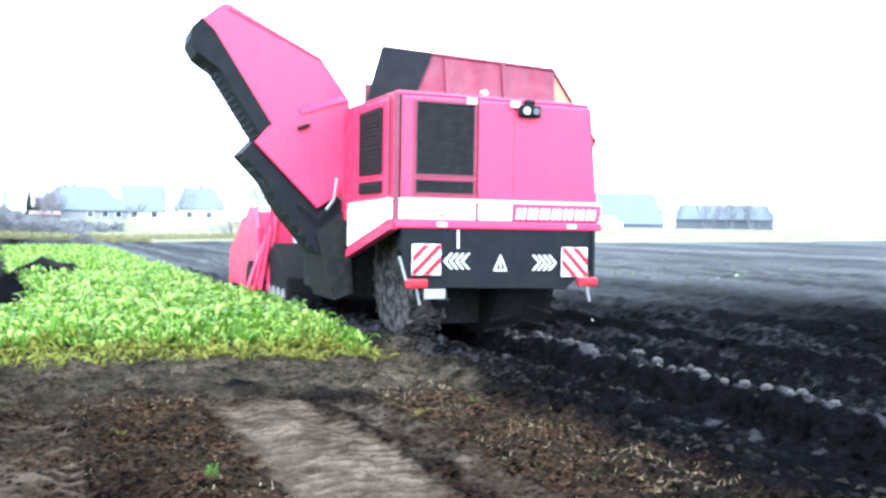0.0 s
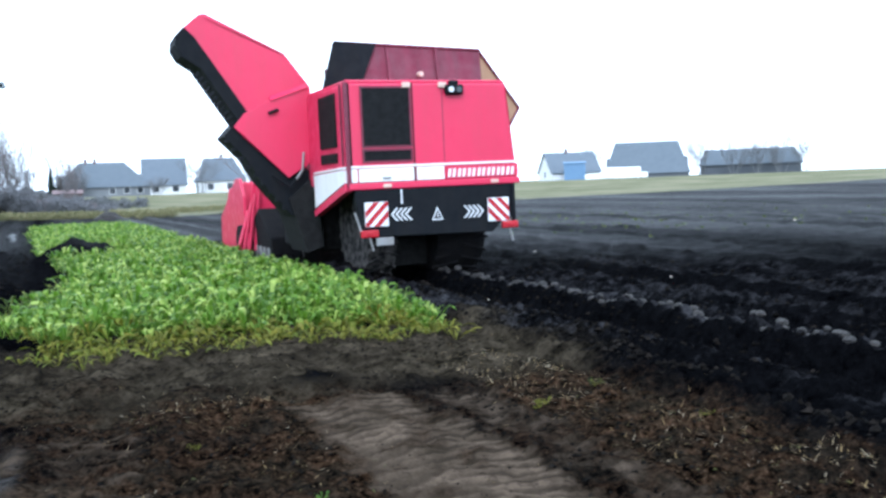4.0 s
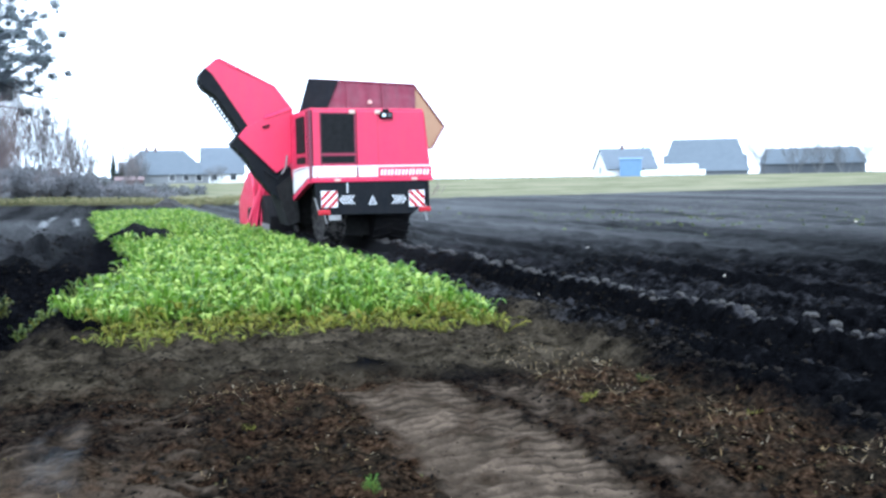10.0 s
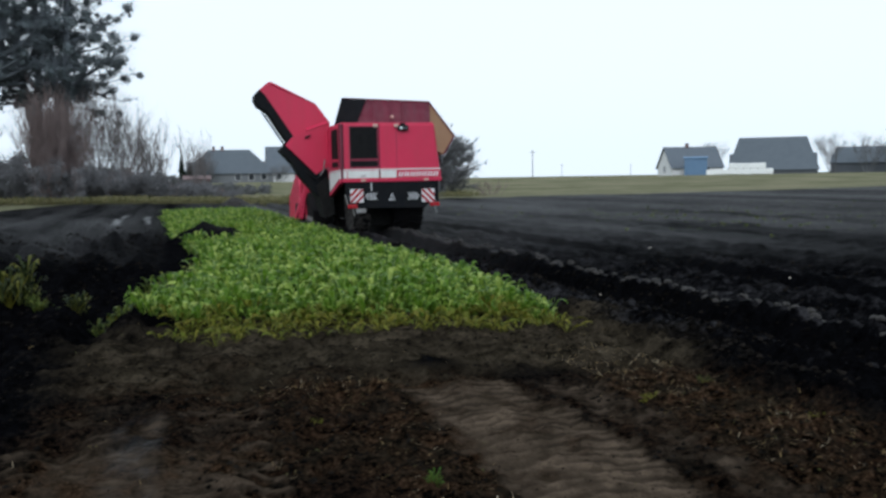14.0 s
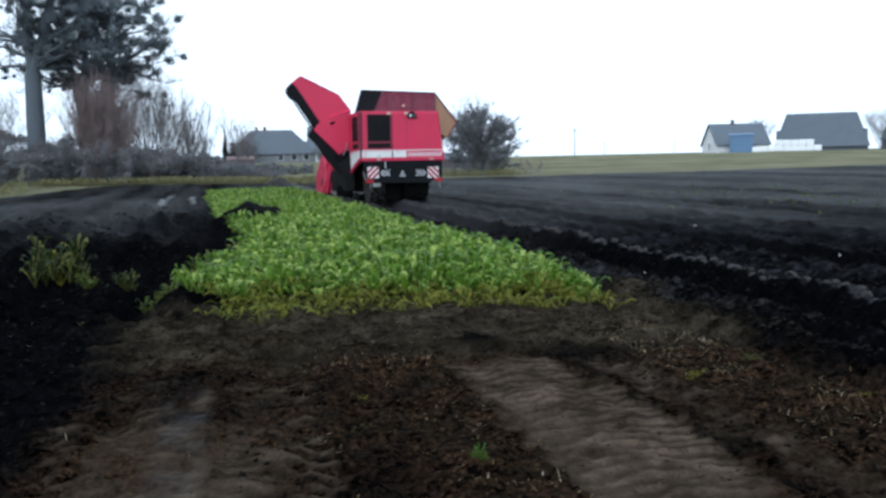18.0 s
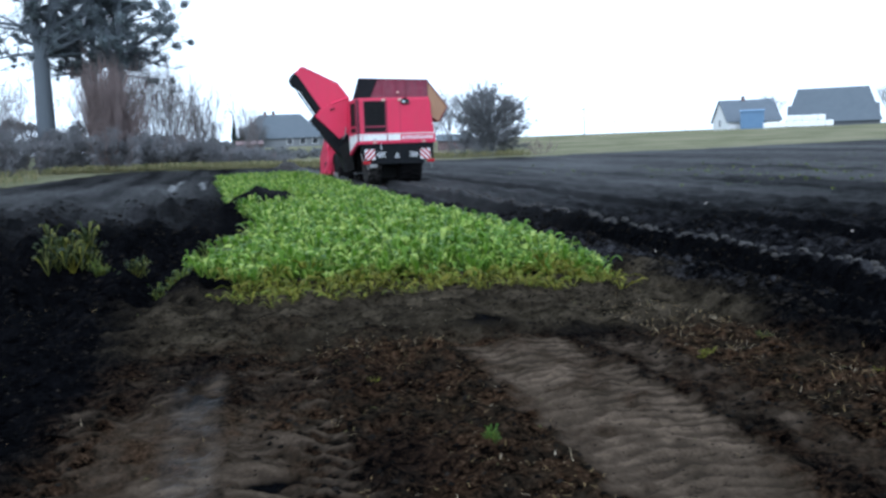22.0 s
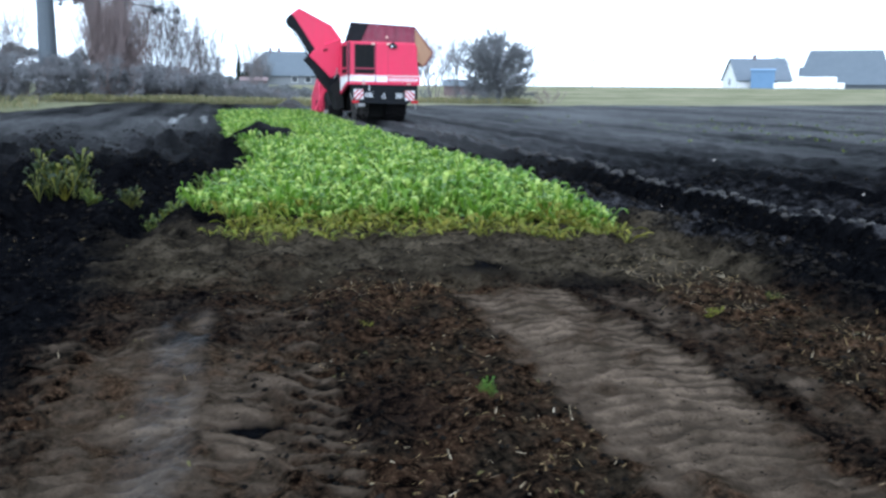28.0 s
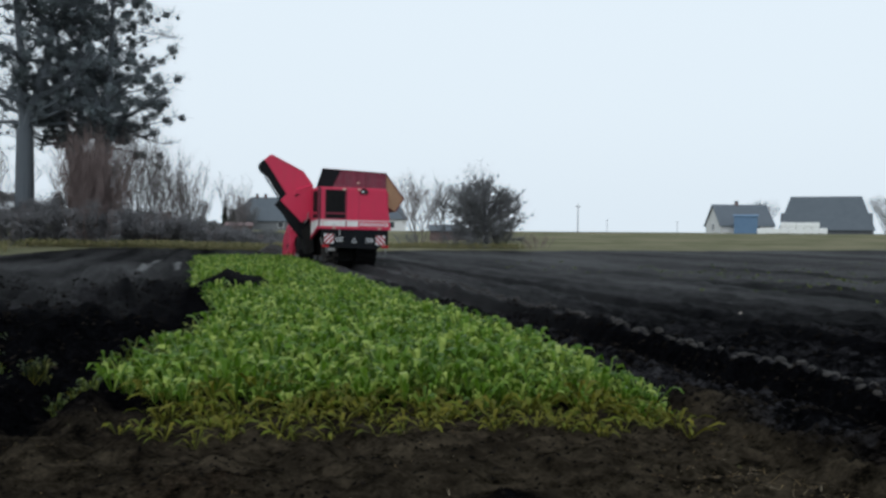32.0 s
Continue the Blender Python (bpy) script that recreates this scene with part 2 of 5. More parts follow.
HAZED_THICKET = make_leaf("hazed_thicket_leaf", (0.125, 0.128, 0.138), (0.150, 0.150, 0.158), (0.180, 0.175, 0.178), 0.8, 0)
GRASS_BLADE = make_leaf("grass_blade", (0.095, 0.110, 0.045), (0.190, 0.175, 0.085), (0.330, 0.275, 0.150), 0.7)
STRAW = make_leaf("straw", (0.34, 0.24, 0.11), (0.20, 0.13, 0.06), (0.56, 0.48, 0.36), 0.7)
# Mistletoe lightened and blued, haze included in its colour.
HAZED_CROWN = make_leaf("mistletoe", (0.105, 0.132, 0.145), (0.132, 0.158, 0.168), (0.165, 0.188, 0.188), 0.8, 0)
CONIFER = make_leaf("conifer_needles", (0.010, 0.020, 0.014), (0.018, 0.030, 0.020), (0.030, 0.042, 0.026), 0.8)


def make_bark(name, a, b):
    m = Nodes(name, 0.9)
    m.color(m.mix(m.noise(5, 5, 0.7, (4, 4, 0.7)), a, b))
    return m.bump(m.noise(9, 5, 0.7, (4, 4, 0.7)), 0.7, 0.04).mat


# Bark and twigs lifted toward pale grey: haze put into the colour.
HAZED_BARK = make_bark("bark", (0.062, 0.076, 0.090), (0.110, 0.126, 0.142))
HAZED_TWIG = make_bark("hazed_twig_bark", (0.095, 0.100, 0.108), (0.170, 0.172, 0.178))
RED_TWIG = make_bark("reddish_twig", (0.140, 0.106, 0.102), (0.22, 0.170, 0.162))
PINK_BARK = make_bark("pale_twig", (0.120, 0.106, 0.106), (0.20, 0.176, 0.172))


def make_wall(name, a, b, scale=1.2):
    m = Nodes(name, 0.85)
    m.color(m.mix(m.noise(scale, 5), a, b))
    return m.bump(m.noise(20, 3), 0.2, 0.01).mat


# Roof tones raised and blued: distance haze put into the colour.
ROOF_SLATE = make_wall("slate_roof", (0.075, 0.092, 0.112), (0.110, 0.130, 0.152), 0.8)
ROOF_DARK = make_wall("dark_roof", (0.066, 0.082, 0.098), (0.096, 0.114, 0.132), 0.8)
RENDER_WHITE = make_wall("white_render", (0.55, 0.56, 0.56), (0.70, 0.70, 0.69))
RENDER_GREY = make_wall("grey_render", (0.115, 0.125, 0.135), (0.16, 0.168, 0.175))
BRICK_RED = make_wall("red_brick", (0.105, 0.070, 0.070), (0.15, 0.098, 0.096))
BLUE_SHEET = make_wall("blue_sheet", (0.10, 0.18, 0.29), (0.14, 0.23, 0.34))
DARK_BOARD = make_wall("dark_boards", (0.060, 0.070, 0.082), (0.10, 0.11, 0.125))
WRAP = make_wall("white_wrap", (0.72, 0.74, 0.72), (0.82, 0.83, 0.82))
GLASS_DARK = Nodes("dark_glass", 0.08, 0, 0.7).color((0.02, 0.025, 0.03)).mat
WOOD_POLE = make_bark("weathered_pole", (0.075, 0.068, 0.060), (0.15, 0.135, 0.12))


# ---- mesh helpers ----
def part(name, bm, material, parent=None, label=""):
    """Links a bmesh as one mesh object, under a thing or a part."""
    me = bpy.data.meshes.new(name)
    bmesh.ops.recalc_face_normals(bm, faces=bm.faces)
    bm.to_mesh(me)
    bm.free()
    me.materials.append(material)
    ob = new(name, me)
    if parent:
        ob.parent = parent
    if label:
        ob["label"] = label
    return ob


def thing(name, x=0.0, y=0.0, z=0.0, turn=0.0):
    ob = new(name)
    ob.empty_display_size = 0.2
    ob.matrix_basis = pose(x, y, z, 0, 0, turn)
    return ob


def box(x0, x1, y0, y1, z0, z1, bevel=0.0, segments=1):
    bm = bmesh.new()
    bmesh.ops.create_cube(bm, size=1)
    for v in bm.verts:
        v.co = ((x0 + x1) / 2 + v.co.x * (x1 - x0), (y0 + y1) / 2 + v.co.y * (y1 - y0), (z0 + z1) / 2 + v.co.z * (z1 - z0))
    if bevel:
        bmesh.ops.bevel(bm, geom=bm.edges[:], offset=bevel, segments=segments, affect="EDGES", profile=0.5)
    return bm


def prism(points, a, b, axis="y", bevel=0.0, segments=2):
    """A polygon, drawn in the two other axes, stretched from a to b along the axis."""
    bm = bmesh.new()

    def place(p, q):
        return {"x": (q, p[0], p[1]), "y": (p[0], q, p[1]), "z": (p[0], p[1], q)}[axis]

    low = [bm.verts.new(place(p, a)) for p in points]
    high = [bm.verts.new(place(p, b)) for p in points]
    bm.faces.new(low)
    bm.faces.new(high[::-1])
    for k in range(len(points)):
        j = (k + 1) % len(points)
        bm.faces.new((low[k], low[j], high[j], high[k]))
    if bevel:
        bmesh.ops.bevel(bm, geom=bm.edges[:], offset=bevel, segments=segments, affect="EDGES", profile=0.5)
    return bm


def hull(low, high):
    """A solid between two polygons of equally many corners, given in space."""
    bm = bmesh.new()
    a, b = [bm.verts.new(p) for p in low], [bm.verts.new(p) for p in high]
    bm.faces.new(a)
    bm.faces.new(b[::-1])
    for k in range(len(a)):
        j = (k + 1) % len(a)
        bm.faces.new((a[k], a[j], b[j], b[k]))
    return bm


def rod(bm, a, b, r0, r1=None, sides=8):
    """Adds a tapered bar from a to b."""
    a, b, r1 = Vector(a), Vector(b), r0 if r1 is None else r1
    q = (b - a).to_track_quat("Z", "Y")
    rings = []
    for p, r in ((a, r0), (b, r1)):
        rings.append([bm.verts.new(p + q @ Vector((r * math.cos(6.2832 * k / sides), r * math.sin(6.2832 * k / sides), 0))) for k in range(sides)])
    for k in range(sides):
        j = (k + 1) % sides
        bm.faces.new((rings[0][k], rings[0][j], rings[1][j], rings[1][k]))
    bm.faces.new(rings[0][::-1])
    bm.faces.new(rings[1])
    return bm


def bars(*pairs, r=0.03, sides=8):
    bm = bmesh.new()
    for a, b in pairs:
        rod(bm, a, b, r, sides=sides)
    return bm


def lathe(profile, axis="x", sides=28):
    """Turns (radius, offset) pairs round an axis; closed where the radius is 0."""
    bm = bmesh.new()
    rings = []
    for r, o in profile:
        ring = []
        for k in range(sides):
            u, v = r * math.cos(6.2832 * k / sides), r * math.sin(6.2832 * k / sides)
            ring.append(bm.verts.new((o, u, v) if axis == "x" else (u, v, o)))
        rings.append(ring)
    for p, q in zip(rings, rings[1:]):
        for k in range(sides):
            j = (k + 1) % sides
            bm.faces.new((p[k], p[j], q[j], q[k]))
    bm.faces.new(rings[0])
    bm.faces.new(rings[-1][::-1])
    return bm


def from_arrays(name, verts, faces, material):
    me = bpy.data.meshes.new(name)
    me.from_pydata(verts.tolist() if hasattr(verts, "tolist") else verts, [], faces.tolist() if hasattr(faces, "tolist") else faces)
    for m in material if isinstance(material, (list, tuple)) else (material,):
        me.materials.append(m)
    return new(name, me)


# ---- the lie of the land ----
def value_noise(x, y, seed=0):
    xi, yi = np.floor(x).astype(np.int64), np.floor(y).astype(np.int64)
    fx, fy = x - xi, y - yi
    fx, fy = fx * fx * (3 - 2 * fx), fy * fy * (3 - 2 * fy)

    def cell(a, b):
        h = (a * 374761393 + b * 668265263 + seed * 1442695041) & 0xFFFFFFFF
        h = ((h ^ (h >> 13)) * 1274126177) & 0xFFFFFFFF
        return ((h ^ (h >> 16)) & 0xFFFF) / 65535.0

    top = cell(xi, yi) * (1 - fx) + cell(xi + 1, yi) * fx
    low = cell(xi, yi + 1) * (1 - fx) + cell(xi + 1, yi + 1) * fx
    return top * (1 - fy) + low * fy - 0.5


def smooth(a, b, v):
    t = np.clip((v - a) / (b - a), 0, 1)
    return t * t * (3 - 2 * t)


def band(v, a, b, soft):
    return smooth(a - soft, a + soft, v) * (1 - smooth(b - soft, b + soft, v))


def lumps(x, y, size, seed):
    n = value_noise(x / size, y / size, seed) + 0.5 * value_noise(x / size * 2.1, y / size * 2.1, seed + 1) + 0.25 * value_noise(x / size * 4.3, y / size * 4.3, seed + 2)
    return n


CROP_LEFT, CROP_RIGHT, CROP_FRONT, CROP_END = 0.35, 4.75, 11.6, 47.0


def crop_front(x):
    return 12.3 - 0.22 * np.clip(x, 0, 4.2) + 0.35 * value_noise(x * 1.3, x * 0, 5)


def edge_lugs(x, y):
    """Slanting lug marks on both sides of the wide track."""
    return y * 2 * math.pi / 0.17 + 24.0 * np.abs(x - 0.1) + 1.2 * value_noise(x * 5, y * 4, 81)


def zones(x, y):
    """How far each kind of ground covers a place, from 0 to 1."""
    r = np.hypot(x, y)
    wob = 0.25 * value_noise(x * 0.7, y * 0.7, 3) + 0.10 * value_noise(x * 3, y * 3, 4)
    head = 1 - smooth(9.2, 10.4, y + 2 * wob)
    ragged = 0.8 * wob + 0.14 * value_noise(x * 6, y * 6, 14) + 0.08 * value_noise(x * 15, y * 9, 15)
    comb = 0.5 + 0.5 * np.sin(edge_lugs(x, y))
    track_b = band(x + ragged, 2.02, 2.84, 0.13)
    track_c = 0.58 * band(x + ragged, 2.98, 3.50, 0.16)
    track_a = np.maximum(0.58 * band(x + ragged, -0.40, 0.32, 0.10), 0.46 * comb * band(x + 0.5 * ragged, -0.64, -0.36, 0.07))
    track_d = np.maximum(0.70 * comb * band(x + 0.5 * ragged, 0.60, 0.95, 0.07), 0.56 * band(x + ragged, 0.30, 0.66, 0.08))
    packed = (np.maximum(track_b, track_c) * (1 - smooth(7.7, 8.6, y + 2 * wob)) + np.maximum(track_a, track_d) * (1 - smooth(7.8, 8.7, y + 2 * wob)))
    packed = packed * (0.74 + 0.6 * lumps(x, y, 0.22, 16) + 0.6 * lumps(x, y * 0.6, 0.9, 17))
    debris = head * band(x + 1.5 * wob, -0.62, 4.8, 0.35) * (0.72 + 0.7 * lumps(x, y, 1.1, 18)) * (1 - 0.5 * band(x, 2.8, 3.5, 0.2)) * (1 - (0.75 - 0.45 * smooth(1.6, 0.4, x)) * smooth(8.2, 9.3, y + 2 * wob))
    left_line = np.interp(x, (-20, -12, -10.2, -8.7, -6.2, -1.7, 6), (26, 46, 51, 57, 62, 64, 66.5)) + 1.2 * value_noise(x * 0.15, y * 0, 8)
    grass = smooth(0, 3, y + 4 * wob - left_line) * (1 - smooth(2, 8, x - 8)) + smooth(0, 3, y + 3 * wob - 70) * smooth(2, 8, x - 2)
    grass = np.clip(grass, 0, 1)
    return np.clip(packed, 0, 1), np.clip(debris, 0, 1), grass, head, wob


def lug_phase(x, y):
    """Cross ribs that tyre lugs leave in the tracks, a chevron to each tyre."""
    return y * 2 * math.pi / 0.125 + 17.0 * np.abs(((x + 10.0) % 1.2) - 0.43) + 0.45 * value_noise(x * 4, y * 3, 65) + 0.6 * value_noise(x * 0.8, y * 0.8, 71)


def land(x, y):
    """The height of the ground."""
    x, y = np.asarray(x, float), np.asarray(y, float)
    packed, debris, grass, head, wob = zones(x, y)
    r = np.hypot(x, y)
    near = 1 - smooth(40, 120, r)
    h = 1.35 * smooth(76, 175, r) + 0.30 * smooth(52, 66, r) * smooth(10, -6, x)
    field = smooth(4.9, 5.3, x) * (1 - grass) * smooth(4, 9, y + x * 0.3)
    xw = x + 0.10 * value_noise(y * 0.4, y * 0, 11)
    u = (((xw - 6.95) / 2.95 + 0.65) % 1.0 - 0.65) * 2.95
    lug = 0.5 + 0.5 * np.sin(y * 2 * math.pi / 0.27 + 2.5 * u)
    crest = np.exp(-(u / 0.17) ** 2)
    rut = band(u, -1.05, -0.26, 0.13)
    fresh = 0.55 + 0.45 * band(x, 4.5, 8.4, 0.3)
    h = h + field * near * fresh * (crest * (0.01 + 0.055 * lug) - 0.20 * rut - 0.03 * rut * lug - 0.06 * band(u, 0.4, 1.0, 0.2))
    h = h + field * near * 0.03 * np.sin(xw * 2 * math.pi / 0.48)
    h = h - 0.10 * band(xw, 4.25, 4.75, 0.18) * smooth(5.0, 7, y) * near
    h = h + 0.10 * band(xw, 4.85, 5.55, 0.2) * smooth(5.5, 8, y) * near * (0.6 + 1.2 * lumps(x, y, 0.5, 25))
    h = h + near * 0.13 * lumps(x, y, 0.30, 20) * (1 - grass) * (1 - 0.66 * packed) * (1 - 0.4 * head)
    left = (1 - smooth(-0.4, 0.3, x)) * smooth(9.5, 11.5, y) * (1 - grass)
    h = h + left * near * (1 - 0.75 * smooth(24, 44, y)) * (0.50 * lumps(x, y, 1.2, 30) + 0.24 * lumps(x, y, 0.45, 33) + 0.08 * np.cos(xw * 2 * math.pi / 0.9) + 0.08)
    lugs = np.maximum(band(x, -0.64, -0.34, 0.05), band(x, 0.56, 0.95, 0.05)) * (1 - smooth(7.6, 8.4, y))
    h = h + 0.024 * lugs * np.sin(edge_lugs(x, y))
    h = h - 0.035 * packed + packed * 0.011 * np.sin(lug_phase(x, y))
    h = h + 0.05 * lumps(x, y, 2.4, 40) * near
    h = h + (0.050 * lumps(x, y, 0.13, 41) + 0.030 * lumps(x, y, 0.055, 43)) * head * (1 - 0.5 * packed) * (1 - smooth(14, 20, r))
    h = h + 0.07 * lumps(x, y, 0.11, 44) * smooth(4.5, 5.0, x) * (1 - smooth(8.5, 10, x)) * smooth(5, 7, y) * (1 - smooth(14, 24, y))
    mound = ((x - 1.30) / 0.95) ** 2 + ((y - 24.8) / 0.9) ** 2
    h = h + 0.53 * np.exp(-mound ** 1.5) * (1 + 0.16 * lumps(x, y, 0.4, 70))
    h = h - 0.07 * band(x + 0.4 * wob, 0.38, 0.64, 0.04) * band(y + 0.4 * wob, 5.74, 5.94, 0.04)
    h = h + 0.10 * np.exp(-(((x - 2.4) / 0.34) ** 2 + ((y - 8.86) / 0.2) ** 2))
    return h + grass * 0.12 * lumps(x, y, 3, 50)


def height(x, y):
    return float(land(np.array([x]), np.array([y]))[0])


def heights(xs, ys):
    return land(np.array(xs, float), np.array(ys, float)).tolist()


def grid_line(lo, hi, step, reach, grow=1.10):
    mid = list(np.arange(lo, hi + step / 2, step))
    up, down, s = [], [], step
    v = mid[-1]
    while v < reach:
        s *= grow
        v += s
        up.append(v)
    v, s = mid[0], step
    while v > -reach:
        s *= grow
        v -= s
        down.append(v)
    return np.array(down[::-1] + mid + up)


def build_ground():
    gx, gy = grid_line(-2.4, 7.8, 0.032, 2500, 1.05), grid_line(4.2, 12.4, 0.030, 2500, 1.04)
    X, Y = np.meshgrid(gx, gy)
    Z = land(X, Y)
    nx, ny = len(gx), len(gy)
    idx = np.arange(nx * ny).reshape(ny, nx)
    faces = np.stack([idx[:-1, :-1], idx[:-1, 1:], idx[1:, 1:], idx[1:, :-1]], -1).reshape(-1, 4)
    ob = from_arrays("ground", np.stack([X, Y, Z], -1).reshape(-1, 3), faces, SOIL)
    packed, debris, grass, head, wob = zones(X, Y)
    wet = 0.40 * band(X + 0.6 * wob, -0.02, 0.24, 0.06) * (1 - smooth(7.4, 8.1, Y)) * smooth(-0.4, 0.1, lumps(X, Y, 0.25, 69))
    wet = wet + (band(X + 0.5 * wob, -1.85, -1.55, 0.08) + band(X + 0.5 * wob, -0.72, -0.44, 0.08)) * band(Y, 37, 49, 1.5) * smooth(-0.25, 0.1, lumps(X, Y * 0.35, 0.9, 60))
    xw = X + 0.10 * value_noise(Y * 0.4, Y * 0, 11)
    u = (((xw - 6.95) / 2.95 + 0.65) % 1.0 - 0.65) * 2.95
    rut = band(u, -1.0, -0.12, 0.07)
    # Dry tone, paler on crests and held back in ruts: shading put in colour.
    open_soil = (0.10 + 0.14 * smooth(8.0, 11.0, Y) + 0.10 * smooth(6.0, 6.8, X) + 0.25 * lumps(X, Y * 0.2, 0.4, 62) + 0.45 * lumps(X, Y * 1.4, 0.10, 63) + band(xw, 5.45, 6.05, 0.1) * (0.03 + 0.9 * lumps(X, Y * 0.6, 0.13, 73))) * (1 - 0.82 * rut) * (1 - 0.75 * smooth(9.5, 15, X)) + band(xw, 4.5, 5.8, 0.2) * (0.20 + 0.7 * lumps(X, Y * 1.6, 0.085, 83) + 0.3 * lumps(X, Y * 0.3, 0.5, 84)) * (1 - smooth(13, 22, Y)) * smooth(8.2, 10.5, Y)
    dry = np.maximum(band(u, -0.10, 0.22, 0.06) * (0.68 + 0.5 * lumps(X, Y, 0.3, 61)) * (1 - 0.5 * smooth(8.6, 10.5, X)), open_soil)
    dry = np.clip(dry, 0, 1) * smooth(4.4, 5.0, X) * (1 - grass) * smooth(5, 7, Y + 0.3 * X)
    dry = np.maximum(dry, 0.5 * smooth(-0.15, 0.4, lumps(X, Y * 0.7, 1.5, 67)) * (1 - smooth(-1.6, -0.6, X)) * smooth(14, 22, Y) * (1 - grass))
    olive = band(Y + 2 * wob, 8.5, 11.7, 0.5) * band(X + 2 * wob, -0.8, 5.1, 0.5) * (0.92 + 0.7 * lumps(X, Y, 0.8, 19)) * (0.66 + 0.34 * smooth(0.4, 1.6, X))
    olive = np.clip(olive, 0, 1)
    # Sheen added with distance over the field in place of haze.
    haze_sheen = np.maximum(smooth(0, 5, X), 0.75 * smooth(0.4, -0.4, X) * smooth(14, 18, Y)) * smooth(17, 38, np.hypot(X, Y)) * (1 - grass) * np.clip(0.52 + 0.5 * lumps(X, Y * 0.3, 2.5, 64) + 1.0 * lumps(X, Y * 0.05, 1.3, 68), 0.1, 1)
    # Same phase as the ribs' height; its lows carry the painted trough shade.
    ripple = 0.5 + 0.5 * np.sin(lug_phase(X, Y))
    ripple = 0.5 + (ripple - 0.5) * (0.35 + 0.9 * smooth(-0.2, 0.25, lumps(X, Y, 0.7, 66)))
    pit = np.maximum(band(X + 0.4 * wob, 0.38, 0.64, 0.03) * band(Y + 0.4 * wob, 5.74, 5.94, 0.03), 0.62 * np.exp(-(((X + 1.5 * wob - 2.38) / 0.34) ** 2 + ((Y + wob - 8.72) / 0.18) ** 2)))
    for name, a in (("pit", pit), ("olive", olive), ("haze_sheen", np.clip(haze_sheen, 0, 1)), ("ripple", np.clip(ripple, 0, 1)), ("dry", dry), ("packed", packed), ("debris", debris), ("grass", grass), ("wet", np.clip(wet, 0, 1))):
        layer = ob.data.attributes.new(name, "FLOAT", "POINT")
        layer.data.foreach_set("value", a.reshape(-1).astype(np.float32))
    for p in ob.data.polygons:
        p.use_smooth = True
    return tagged(ob, "dark churned field soil with wheel tracks and a grassy margin", "ground", kind="structure")


build_ground()


# ---- the standing crop ----
def leaf_tufts(places, size, leaves, rng, lean=0.9, wide=0.34):
    """Bent, pointed leaves in tufts: verts and faces."""
    verts, faces = [], []
    for x, y, z, s in places:
        n = max(3, int(leaves * (0.8 + 0.4 * rng.random())))
        turn = rng.random() * 6.28
        for k in range(n):
            a = turn + 6.283 * k / n + (rng.random() - 0.5) * 0.9
            l = size * s * (0.6 + 0.6 * rng.random())
            out = lean * (0.35 + 0.75 * rng.random())
            w = l * wide * (0.7 + 0.6 * rng.random())
            dx, dy = math.cos(a), math.sin(a)
            tw = (rng.random() - 0.5) * 1.3
            sx, sy, sz = -dy * math.cos(tw), dx * math.cos(tw), math.sin(tw)
            base = len(verts)
            for f, g, ww in ((0.0, 0.0, 0.10), (0.42, 0.52, 0.28), (0.72, 0.86, 1.0), (0.95, 0.92, 0.75), (1.12, 0.80, 0.0)):
                px, py, pz = x + dx * l * out * f, y + dy * l * out * f, z + l * g * (1.05 - 0.35 * out * f)
                if ww:
                    verts.append((px - sx * w * ww / 2, py - sy * w * ww / 2, pz - sz * w * ww / 2))
                    verts.append((px + sx * w * ww / 2, py + sy * w * ww / 2, pz + sz * w * ww / 2))
                else:
                    verts.append((px, py, pz))
            faces += [(base, base + 1, base + 3, base + 2), (base + 2, base + 3, base + 5, base + 4), (base + 4, base + 5, base + 7, base + 6), (base + 6, base + 7, base + 8)]
    return verts, faces


def build_crop():
    rng = random.Random(7)
    green, wilted = [], []
    y = 10.4
    while y < CROP_END:
        step = 0.115 if y < 18 else 0.15 if y < 28 else 0.2
        x = CROP_LEFT - 0.75
        front_line = crop_front(np.arange(0, 60) * 0.1)
        while x < CROP_RIGHT + 0.05:
            px, py = x + rng.uniform(-0.09, 0.09), y + rng.uniform(-0.07, 0.07)
            front = float(front_line[max(0, min(59, int(px * 10)))])
            edge = float(np.interp(py, (11, 12.8, 14.2, 16, 18.5, 22, 24, 27, 45), (-0.05, 0.05, 0.45, 0.85, 1.10, 0.95, 0.72, 0.45, 0.18))) + 0.10 * math.sin(py * 2.1) + rng.uniform(-0.16, 0.16)
            hole = ((px - 1.30) / 0.92) ** 2 + ((py - 24.6) / 1.15) ** 2 < 1
            if py > front - 1.65 and px > edge and px < CROP_RIGHT - 0.12 + rng.uniform(-0.12, 0.08) and not hole:
                ramp = min(1.0, max(0.0, (py - front + 0.75) / 1.1))
                s = (0.45 + 0.55 * ramp) * rng.uniform(0.7, 1.2)
                if py > front + rng.uniform(-0.45, 0.2):
                    green.append((px, py, 0.0, s))
                elif rng.random() < (0.55 if py > front - 0.8 else 0.17) and px > 0.15:
                    wilted.append((px, py, 0.0, s * 1.05))
            x += 0.16
        y += step
    for name, label, spots, mat, seed in (("crop", "dense bright green beet leaves in close rows", green, CROP_LEAF, 1), ("crop_edge", "yellowing flattened leaves along the crop's edge", wilted, YELLOW_LEAF, 2)):
        zs = heights([p[0] for p in spots], [p[1] for p in spots])
        v, f = leaf_tufts([(p[0], p[1], z - 0.02, p[3]) for p, z in zip(spots, zs)], 0.35, 11, random.Random(seed), 0.72 if seed == 1 else 1.35, 0.14 if seed == 1 else 0.16)
        tagged(from_arrays(name, v, f, mat), label, "crop", kind="stuff")


build_crop()


